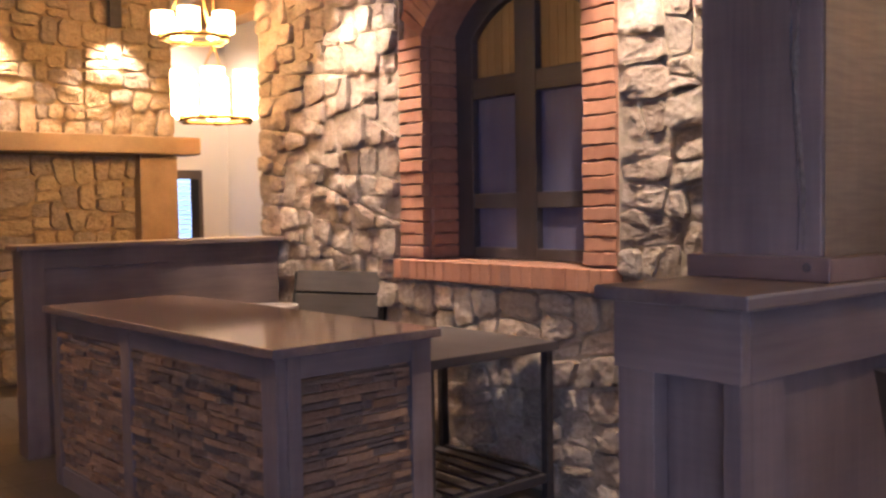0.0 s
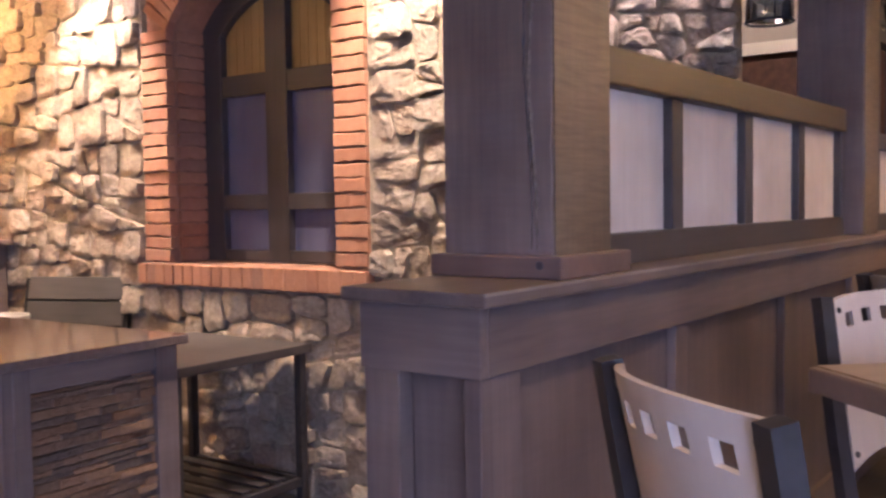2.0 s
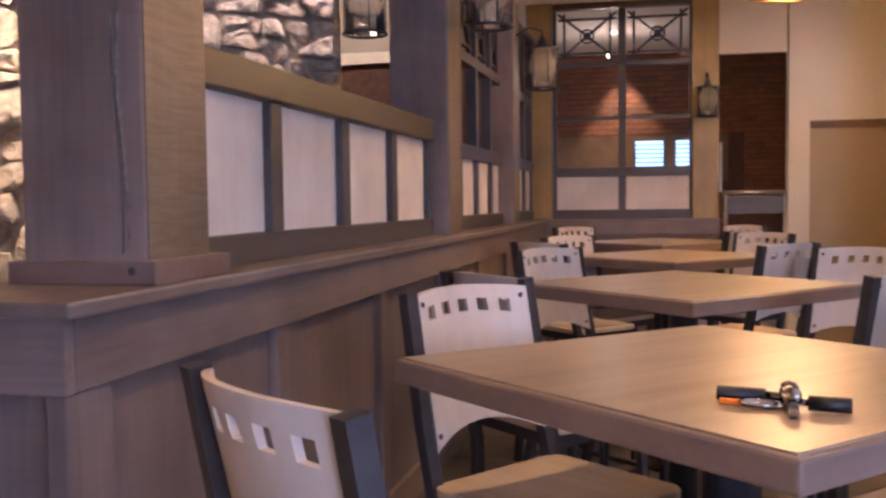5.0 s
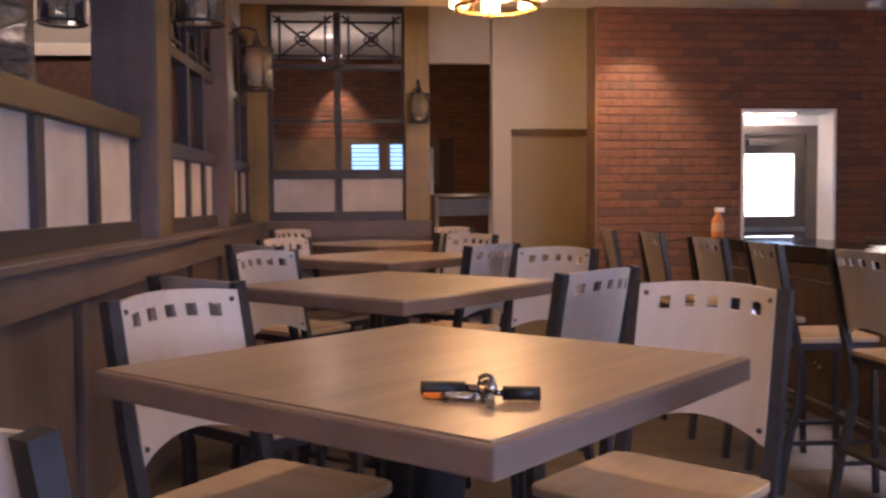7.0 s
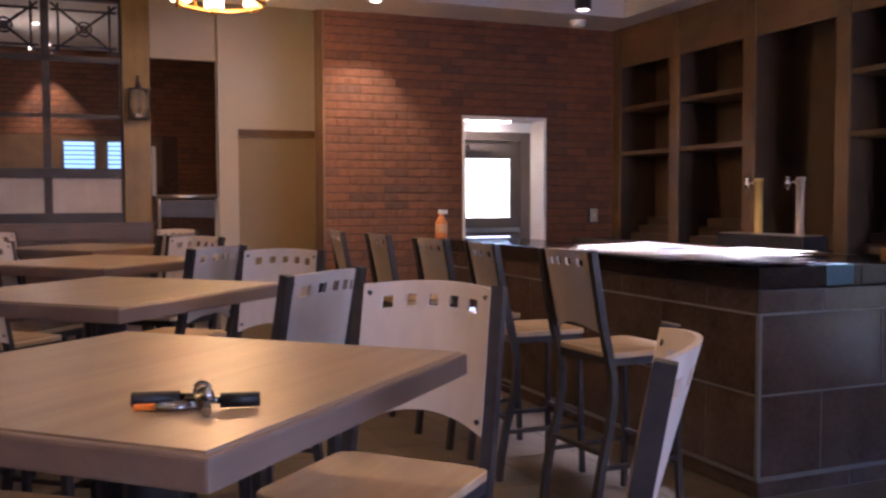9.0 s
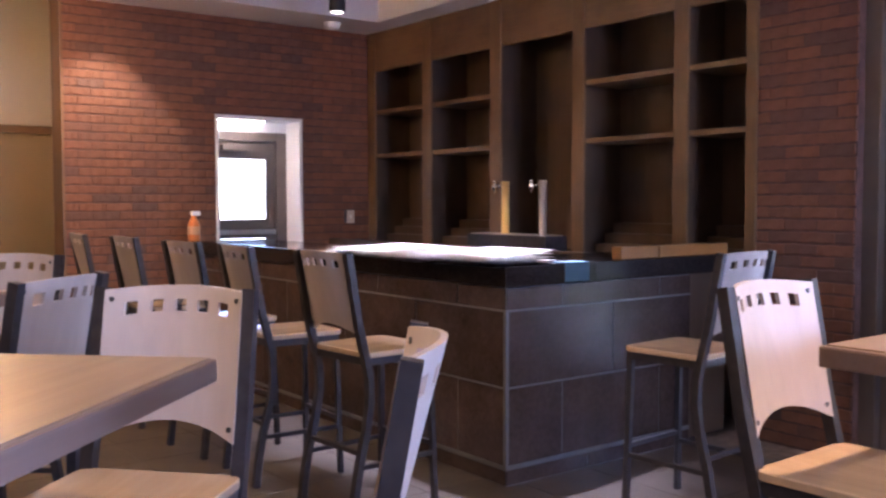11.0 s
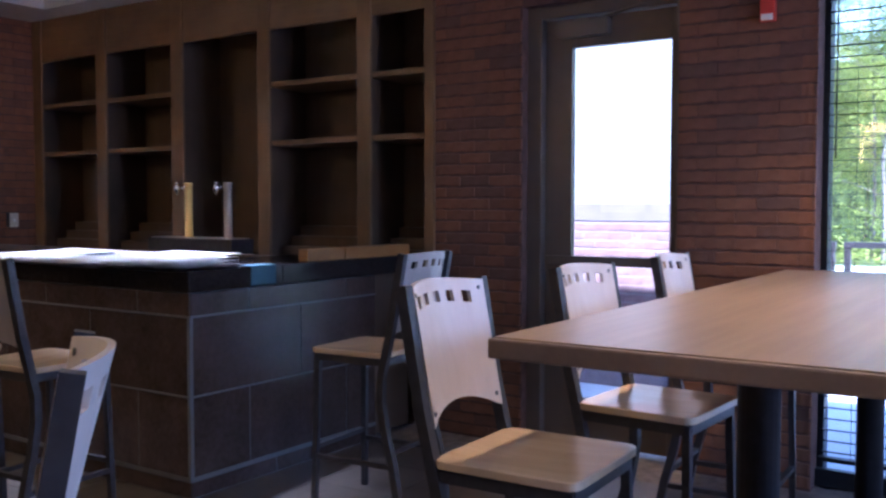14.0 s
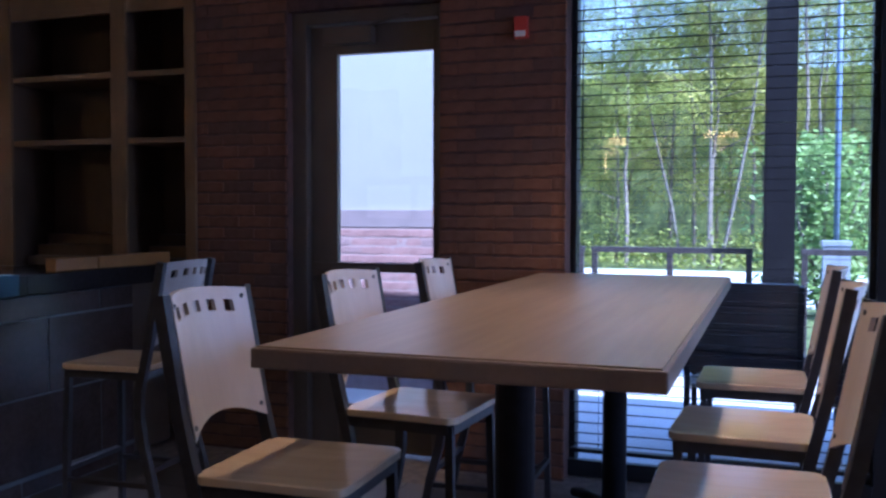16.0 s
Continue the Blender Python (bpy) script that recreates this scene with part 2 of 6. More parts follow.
def tile_material(name, lo, hi, rough, sc=3.0):
    m, nt, b = material(name)
    n = noise_tex(nt, coords(nt, (1, 1, 1)), sc, 5, 0.6)
    f = noise_tex(nt, coords(nt), 40, 4)
    c = mix(nt, 0.35, ramp(nt, n, [(0.3, lo), (0.7, hi)]), ramp(nt, f, [(0.3, lo), (0.7, hi)]))
    link(nt, shift(nt, c, 0.85, 1.15), b.inputs["Base Color"])
    b.inputs["Roughness"].default_value = rough
    bump(nt, b, n, 0.08, 0.004)
    return m


M_TILE = tile_material("dark_bar_tile", (0.033, 0.0215, 0.0175), (0.089, 0.060, 0.050), 0.27, 5.0)
M_TILE.node_tree.nodes["Principled BSDF"].inputs["Specular IOR Level"].default_value = 0.32
M_FLOOR = tile_material("slate_floor_tile", (0.038, 0.030, 0.024), (0.112, 0.090, 0.072), 0.36, 4.5)

# ---------------------------------------------------------------- mesh helpers


def box(bm, x0, x1, y0, y1, z0, z1, bev=0.0, m=None):
    """A box, with its edges rounded where bev is given."""
    tmp = bmesh.new() if bev else bm
    vs = [tmp.verts.new((x, y, z)) for x in (x0, x1) for y in (y0, y1) for z in (z0, z1)]
    faces = [(0, 1, 3, 2), (4, 6, 7, 5), (0, 4, 5, 1), (2, 3, 7, 6), (0, 2, 6, 4), (1, 5, 7, 3)]
    for f in faces:
        tmp.faces.new([vs[i] for i in f])
    if bev:
        bmesh.ops.bevel(tmp, geom=tmp.edges[:], offset=bev, segments=2, profile=0.6, affect="EDGES")
        merge(bm, tmp, m)
    elif m is not None:
        for v in vs:
            v.co = m @ v.co
    return bm


def merge(bm, other, m=None):
    made = {v: bm.verts.new(m @ v.co if m is not None else v.co) for v in other.verts}
    for f in other.faces:
        g = bm.faces.new([made[v] for v in f.verts])
        g.smooth = f.smooth
    other.free()


def tube(bm, points, radius, sides=8, square=False, cap=True):
    """A bar along points; square: a square section."""
    n = 4 if square else sides
    rings = []
    pts = [Vector(p) for p in points]
    for i, p in enumerate(pts):
        d = (pts[min(i + 1, len(pts) - 1)] - pts[max(i - 1, 0)]).normalized()
        ref = Vector((0, 0, 1)) if abs(d.z) < 0.9 else Vector((1, 0, 0))
        u = d.cross(ref).normalized()
        w = d.cross(u).normalized()
        off = math.pi / 4 if square else 0
        r = radius * (math.sqrt(2) if square else 1)
        rings.append([bm.verts.new(p + r * (math.cos(off + 2 * math.pi * k / n) * u + math.sin(off + 2 * math.pi * k / n) * w)) for k in range(n)])
    for a, b in zip(rings, rings[1:]):
        for k in range(n):
            f = bm.faces.new((a[k], a[(k + 1) % n], b[(k + 1) % n], b[k]))
            f.smooth = not square
    if cap:
        bm.faces.new(rings[0])
        bm.faces.new(list(reversed(rings[-1])))
    return bm


def lathe(bm, profile, at=(0, 0, 0), sides=24, hollow=False):
    """Turns (radius, height) pairs round the upright through at."""
    x, y, z = at
    rings = []
    for r, h in profile:
        rings.append([bm.verts.new((x + r * math.cos(2 * math.pi * k / sides), y + r * math.sin(2 * math.pi * k / sides), z + h)) for k in range(sides)])
    for a, b in zip(rings, rings[1:]):
        for k in range(sides):
            f = bm.faces.new((a[k], a[(k + 1) % sides], b[(k + 1) % sides], b[k]))
            f.smooth = True
    if hollow:
        for k in range(sides):
            bm.faces.new((rings[-1][k], rings[-1][(k + 1) % sides], rings[0][(k + 1) % sides], rings[0][k])).smooth = True
        return bm
    bm.faces.new(list(reversed(rings[0])))
    bm.faces.new(rings[-1])
    return bm


def finish(name, bm, mat):
    bmesh.ops.recalc_face_normals(bm, faces=bm.faces[:])
    me = bpy.data.meshes.new(name)
    bm.to_mesh(me)
    bm.free()
    me.materials.append(mat)
    return me


def part(name, bm, mat, parent, label=""):
    ob = new(name, finish(name, bm, mat))
    ob.parent = parent
    if label:
        ob["label"] = label
    return ob


def piece(name, me, parent, m):
    ob = new(name, me)
    ob.parent = parent
    ob.matrix_local = m
    return ob


def thing(name, m, label, category, group="", kind=""):
    ob = new(name)
    ob.empty_display_size = 0.1
    ob.matrix_world = m
    return tagged(ob, label, category, group, kind)


def solid(name, bm, mat, label, category, kind="", group=""):
    return tagged(new(name, finish(name, bm, mat)), label, category, group, kind)


def slab(name, x0, x1, y0, y1, z0, z1, mat, label, category="", kind="structure", bev=0.0):
    return solid(name, box(bmesh.new(), x0, x1, y0, y1, z0, z1, bev), mat, label, category or name.split("_")[0], kind)


def bx(*a, bev=0.004):
    return box(bmesh.new(), *a, bev)

# ---------------------------------------------------------------- the shell
W = 4.72     # face of the brick piers on the window side
WG = 4.84    # plane of door and windows
YB = 7.35    # brick wall with the far door
ZC = 2.925   # ceiling over tables and bar
YS = 3.20    # face of the fieldstone wall

slab("floor", -12.2, 5.1, -3.7, 13.2, -0.2, -0.012, M_MORTAR, "brown grouted tile floor under the whole restaurant")
TRAY = (2.55, 4.46, 3.0, 6.8)   # raised tray in the ceiling over the bar
bm = bmesh.new()
for x0, x1, y0, y1 in ((-1.25, TRAY[0], -3.6, 7.40), (TRAY[1], 5.0, -3.6, 7.40), (TRAY[0], TRAY[1], -3.6, TRAY[2]), (TRAY[0], TRAY[1], TRAY[3], 7.40)):
    box(bm, x0, x1, y0, y1, ZC, ZC + 0.28)
box(bm, TRAY[0] - 0.05, TRAY[1] + 0.05, TRAY[2] - 0.05, TRAY[3] + 0.05, ZC + 0.281, ZC + 0.34)
solid("ceiling", bm, M_CEIL, "off-white painted plaster ceiling with a raised tray over the bar", "ceiling", "structure")
slab("ceiling_far", -1.25, 2.66, 7.42, 12.6, 3.24, 3.36, M_CEIL, "off-white plaster ceiling of the far passage")
slab("ceiling_step", -1.25, 1.94, 7.40, 7.43, ZC, 3.24, M_CEIL, "plaster step between two ceiling heights")
slab("ceiling_lounge", -12.0, -1.25, -3.6, 12.6, 3.75, 3.87, M_CEIL, "cream painted high ceiling of the lounge")
slab("ceiling_side", -1.27, -1.24, -3.6, 12.6, ZC, 3.76, M_CEIL, "plaster drop between lounge and bar ceiling")
for n, (x0, x1, z0, z1) in enumerate([(-12.0, 1.8, -0.2, 3.9), (3.6, 5.0, -0.2, 3.9), (1.8, 3.6, -0.2, 0.55), (1.8, 3.6, 2.6, 3.9)]):
    slab("wall_south_%d" % (n + 1), x0, x1, -3.75, -3.6, z0, z1, M_BEIGE, "plain beige painted wall with a window band")
slab("wall_west", -12.15, -12.0, -3.6, 12.6, -0.2, 3.9, M_WHITE, "plain cream painted wall of the lounge")
slab("wall_north_lounge", -12.0, -3.2, 12.6, 12.75, -0.2, 3.9, M_WHITE, "plain cream painted end wall")
# window side: brick backing with openings for door and windows
for n, (y0, y1, z0, z1) in enumerate([(2.62, 3.24, -0.2, 3.3), (1.02, 1.70, -0.2, 3.3), (-3.6, -3.4, -0.2, 3.3), (1.70, 2.62, 2.50, 3.3), (-3.4, 1.02, 2.62, 3.3)]):
    slab("wall_east_%d" % (n + 1), W + 0.012, 5.0, y0, y1, z0, z1, M_BRICK_MORTAR, "dark red brick wall beside the glazed door")
slab("wall_east_6", 5.16, 5.3, 3.24, 7.5, -0.2, 3.3, M_OAK_SHADED, "dark wall behind the bar shelving")
slab("wall_east_7", W + 0.02, 5.2, 3.20, 3.24, -0.2, 3.3, M_OAK_SHADED, "dark side of the shelving niche")
# far brick wall with the white-lined door opening
for n, (x0, x1, z0, z1) in enumerate([(1.995, 3.20, -0.2, 3.24), (4.01, 5.2, -0.2, 3.24), (3.20, 4.01, 2.115, 3.24)]):
    slab("wall_north_%d" % (n + 1), x0, x1, YB + 0.012, YB + 0.26, z0, z1, M_BRICK_MORTAR, "red brick wall with a white-lined door opening")
# wall return at the brick corner; its shade is given by the brown colour
slab("trim_brick_end", 1.975, 1.995, YB + 0.004, YB + 0.26, 0, 3.24, M_SHELF, "end return of the brick wall, with its shade in the brown colour")
# passage beyond
slab("wall_passage_1", 1.46, 2.6, 8.90, 9.02, 2.06, 3.24, M_BEIGE, "beige painted wall over the tan panel")
slab("wall_passage_2", 1.38, 1.56, 8.85, 9.02, 0, 3.24, M_BEIGE, "cream painted pier")
slab("wall_passage_3", 1.56, 2.6, 8.93, 9.02, 0, 2.06, M_TAN, "tan painted flush panel")
slab("trim_passage", 1.56, 2.6, 8.90, 8.93, 2.00, 2.07, M_SHELF_Y, "brown timber head over the tan panel")
slab("wall_passage_4", 0.78, 1.38, 8.95, 9.02, 2.70, 3.24, M_BEIGE, "beige painted wall over the passage")
slab("wall_passage_5", 2.5, 2.6, 7.6, 8.95, 0, 3.24, M_BEIGE, "beige painted return wall")
slab("wall_far_room", -3.2, 2.66, 12.3, 12.45, -0.2, 3.4, M_BRICK_MORTAR, "dark red brick wall of the far room")
slab("wall_back_lounge_1", -3.2, -3.05, 6.5, 12.3, 0, 3.9, M_BEIGE, "beige painted wall behind the lounge")

# ---------------------------------------------------------------- masonry


def brick_mesh(cache, length, height, depth, mat):
    key = (round(length, 2), mat.name)
    if key not in cache:
        bm = bmesh.new()
        c = 0.004
        back = [bm.verts.new((x, 0, z)) for x, z in ((0, 0), (length, 0), (length, height), (0, height))]
        mid = [bm.verts.new((x, -depth + c, z)) for x, z in ((0, 0), (length, 0), (length, height), (0, height))]
        front = [bm.verts.new((x, -depth, z)) for x, z in ((c, c), (length - c, c), (length - c, height - c), (c, height - c))]
        for a, b in ((back, mid), (mid, front)):
            for k in range(4):
                bm.faces.new((a[k], a[(k + 1) % 4], b[(k + 1) % 4], b[k]))
        bm.faces.new(front)
        cache[key] = finish("brick", bm, mat)
    return cache[key]


BRICKS = {}


def rough_brick(cache, rnd, length, height, depth, mat):
    """A hand-moulded brick with wavering edges, one of seven."""
    key = (round(length, 2), round(height, 2), round(depth, 2), mat.name, rnd.randrange(7))
    if key not in cache:
        bm = bmesh.new()
        n = max(4, int(length / 0.03))
        rows = []
        for i in range(n + 1):
            x = length * i / n + (rnd.uniform(-0.003, 0.003) if 0 < i < n else 0)
            lo, hi = rnd.uniform(-0.002, 0.006), height + rnd.uniform(-0.005, 0.002)
            d = max(0.0055, depth + rnd.uniform(-0.003, 0.002))
            rows.append([bm.verts.new(c) for c in ((x, 0, lo), (x, 0.004 - d, lo), (x, -d, lo + 0.004), (x, -d + rnd.uniform(-0.001, 0.001), hi - 0.004), (x, 0.004 - d, hi), (x, 0, hi))])
        for a, b in zip(rows, rows[1:]):
            for k in range(5):
                bm.faces.new((a[k], b[k], b[k + 1], a[k + 1]))
        bm.faces.new(rows[0])
        bm.faces.new(list(reversed(rows[-1])))
        cache[key] = finish("brick", bm, mat)
    return cache[key]



def brick_field(parent, base, wide, high, mat, mat_rest, holes=(), limit=300, near=None, depth=0.007, seed=1, pitch=0.203, course=0.0677):
    """Courses of bricks on a wall face: u to the right, z up, facing -y of base."""
    rnd = random.Random(seed)
    todo = []
    for j in range(int(high / course)):
        u, z = (-pitch / 2 if j % 2 else 0.0), j * course
        while u < wide:
            spans = [(max(u, 0.0), min(u + pitch - 0.003, wide))]
            for a, b, z0, z1 in holes:
                if z + course > z0 + 0.01 and z < z1 - 0.01:
                    spans = [s for lo, hi in spans for s in ((lo, min(hi, a)), (max(lo, b), hi))]
            todo += [(lo, hi, z) for lo, hi in spans if hi - lo > 0.03]
            u += pitch
    if near:
        todo.sort(key=lambda q: (q[0] - near[0]) ** 2 + (q[2] - near[1]) ** 2)
    rest = bmesh.new()
    for k, (lo, hi, z) in enumerate(todo):
        d = depth + rnd.uniform(-0.002, 0.002)
        m = base @ Matrix.Translation((lo, rnd.uniform(-0.003, 0.002), z + rnd.uniform(-0.001, 0.001))) @ pose(0, 0, 0, 0, rnd.uniform(-0.35, 0.35), rnd.uniform(-0.5, 0.5))
        if k < limit:
            piece("brick", rough_brick(BRICKS, rnd, hi - lo, course - 0.007, depth, mat), parent, m)
        else:
            box(rest, 0, hi - lo, -d, 0, 0, course - 0.008, 0, m)
    if rest.verts:
        ob = part("brick_courses", rest, mat_rest, parent)
        ob["kind"] = "stuff"
    else:
        rest.free()


def split(poly, size, rnd, out, lean=22):
    """Cuts a convex outline into uneven stones."""
    xs, ys = [p[0] for p in poly], [p[1] for p in poly]
    w, h = max(xs) - min(xs), max(ys) - min(ys)
    area = 0.5 * abs(sum(poly[i][0] * poly[(i + 1) % len(poly)][1] - poly[(i + 1) % len(poly)][0] * poly[i][1] for i in range(len(poly))))
    if area < size * rnd.uniform(0.5, 1.9):
        out.append(poly)
        return
    ang = math.radians(rnd.gauss(0, lean) + (90 if w > h * rnd.uniform(0.9, 1.5) else 0))
    cx = min(xs) + w * rnd.uniform(0.4, 0.6)
    cy = min(ys) + h * rnd.uniform(0.4, 0.6)
    nx, ny = -math.sin(ang), math.cos(ang)
    a, b = [], []
    for i, p in enumerate(poly):
        q = poly[(i + 1) % len(poly)]
        dp, dq = (p[0] - cx) * nx + (p[1] - cy) * ny, (q[0] - cx) * nx + (q[1] - cy) * ny
        (a if dp >= 0 else b).append(p)
        if dp * dq < 0:
            t = dp / (dp - dq)
            c = (p[0] + (q[0] - p[0]) * t, p[1] + (q[1] - p[1]) * t)
            a.append(c)
            b.append(c)
    for half in (a, b):
        if len(half) > 2:
            split(half, size, rnd, out, lean)


def stone_piece(poly, rnd, mat, joint=0.006, proud=0.05, rugged=0.0):
    """One rough stone in the u, z plane, proud of it towards -y."""
    cx, cz = sum(p[0] for p in poly) / len(poly), sum(p[1] for p in poly) / len(poly)
    pts = []
    for i, p in enumerate(poly):
        q = poly[(i + 1) % len(poly)]
        for t in (0.18, 0.5, 0.82):
            pts.append((p[0] + (q[0] - p[0]) * t - cx, p[1] + (q[1] - p[1]) * t - cz))
    shr = []
    for x, z in pts:
        d = math.hypot(x, z) or 1e-6
        k = max(0.3, (d - joint * rnd.uniform(0.7, 1.6)) / d)
        shr.append((x * k, z * k))
    d0 = proud * rnd.uniform(0.45, 1.5)
    sx, sz = (rnd.uniform(-0.07, 0.07) * (1 + 1.2 * rugged), rnd.uniform(-0.08, 0.06) * (1 + 2.0 * rugged))
    e = 0.05 * rugged
    bm = bmesh.new()
    rings = []
    for k, dep, jit in ((1.0, -0.02, 0.0), (0.985 - e, d0 * (0.6 - 2 * e), 0.004), (0.94 - 1.6 * e, d0 * (0.93 - e), 0.002 + 0.05 * e), (0.70, d0 * 1.0, 0.002 + 0.08 * e), (0.35, d0 * 1.02, 0.002 + 0.08 * e)):
        wob = (1 - k) * 0.08 * (abs(shr[0][0]) + abs(shr[0][1]))
        rings.append([bm.verts.new((x * k + rnd.gauss(0, wob), -(dep + sx * x * (dep > 0) + sz * z * (dep > 0) + rnd.gauss(0, jit)), z * k + rnd.gauss(0, wob))) for x, z in shr])
    n = len(shr)
    for a, b in zip(rings, rings[1:]):
        for k in range(n):
            f = bm.faces.new((a[k], a[(k + 1) % n], b[(k + 1) % n], b[k]))
            f.smooth = a is not rings[0]
    c = bm.verts.new((0, -(d0 * 1.04 + rnd.gauss(0, 0.002)), 0))
    for k in range(n):
        bm.faces.new((rings[-1][k], rings[-1][(k + 1) % n], c)).smooth = True
    bmesh.ops.subdivide_edges(bm, edges=bm.edges[:], cuts=1, use_grid_fill=True)
    for v in bm.verts:
        p = Vector((v.co.x + cx, v.co.y, v.co.z + cz))
        if v.co.y < 0.01:
            v.co.y += (0.007 + 0.012 * rugged) * noise.noise(p * 11) + (0.004 + 0.006 * rugged) * noise.noise(p * 30) + 0.002 * noise.noise(p * 75)
            v.co.z += 0.004 * noise.noise(p * 21 + Vector((7, 3, 1)))
    for f in bm.faces:
        f.smooth = False
    return finish("stone", bm, mat), cx, cz


def stone_field(parent, base, areas, size, mat, seed, joint=0.006, proud=0.04, lean=13, name="stone", rugged=0.0):
    rnd = random.Random(seed)
    for u0, u1, z0, z1 in areas:
        out = []
        split([(u0, z0), (u1, z0), (u1, z1), (u0, z1)], size, rnd, out, lean)
        for poly in out:
            me, cx, cz = stone_piece(poly, rnd, mat, joint, proud, rugged)
            piece(name, me, parent, base @ Matrix.Translation((cx, 0, cz)))


# ---------------------------------------------------------------- half wall with posts and screens
HW = pose(-1.0635, 1.575, 0, 0, 0, -2.4)
CAP = 1.200
half_wall = thing("half_wall", HW, "grey-stained timber half wall with panelled sides and a flat cap", "half wall", kind="structure")
HL = 7.30
part("core", bx(-0.335, -0.075, 0.225, HL, 0, CAP - 0.05), M_WOOD_Z, half_wall)
part("cap", bx(-0.405, 0.0, 0.0, HL, CAP - 0.032, CAP, bev=0.006), M_WOOD_Y, half_wall, "grey-stained timber cap, worn at the edge")
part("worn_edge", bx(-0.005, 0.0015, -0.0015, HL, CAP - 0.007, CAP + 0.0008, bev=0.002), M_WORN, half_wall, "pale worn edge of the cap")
part("fascia", bx(-0.075, -0.035, 0.064, HL, CAP - 0.185, CAP - 0.032), M_WOOD_Y, half_wall)
part("fascia", bx(-0.372, -0.335, 0.064, HL, CAP - 0.185, CAP - 0.032), M_WOOD_Y, half_wall)
part("end_fascia", bx(-0.372, -0.035, 0.03, 0.062, CAP - 0.186, CAP - 0.033), M_WOOD_X, half_wall)
part("baseboard", bx(-0.075, -0.05, 0.06, HL, 0, 0.14), M_WOOD_Y, half_wall)
for x0, x1 in ((-0.365, -0.262), (-0.084, -0.04)):
    part("end_stile", bx(x0, x1, 0.036, 0.084, 0, CAP - 0.186), M_WOOD_Z, half_wall)
part("end_panel", bx(-0.33, -0.08, 0.118, 0.224, 0, CAP - 0.17, bev=0.002), M_WOOD_Z, half_wall)
for y0 in (0.06, 1.05, 2.08, 3.10, 4.10, 5.10, 6.10):
    part("stile", bx(-0.075, -0.045, y0, y0 + (0.14 if y0 < 0.1 else 0.09), 0.14, CAP - 0.185), M_WOOD_Z, half_wall)


def timber_post(m, high, label, plinth=True, mat=M_WOOD_Z):
    """A boxed timber post on a plinth, standing on the cap."""
    t = thing("timber_post", m, label, "post", "posts on the half wall")
    part("shaft", bx(-0.172, 0.152, -0.15, 0.14, 0, high, bev=0.006), mat, t)
    # thin added board that carries the painted warm light on this side
    part("side_board", bx(0.1525, 0.158, -0.147, 0.137, 0.001, high, bev=0.002), M_SAWN_LIT, t, "sawn facing board with warm lamplight in its golden colour")
    if not plinth:
        return t
    bm = bx(-0.193, 0.193, -0.185, 0.185, 0, 0.056, bev=0.005)
    part("plinth", bm, M_PLINTH, t, "reddish timber plinth with a dark knot")
    bm = bmesh.new()
    lathe(bm, [(0.002, 0.0), (0.011, 0.0005), (0.009, 0.002)], sides=12)
    bmesh.ops.rotate(bm, verts=bm.verts[:], matrix=Matrix.Rotation(radians(90), 3, "X"))
    bmesh.ops.translate(bm, verts=bm.verts[:], vec=(0.135, -0.1855, 0.034))
    part("knot", bm, M_DARK_X, t, "dark round knot")
    return t


for k, y in enumerate((0.535, 3.545, 5.71)):
    timber_post(HW @ Matrix.Translation((-0.22, y, CAP)), ZC - CAP + (0.8 if k == 0 else 0.0), "boxed grey-stained timber post on a plinth" if k == 0 else "boxed grey-stained timber post on the half wall", k == 0)


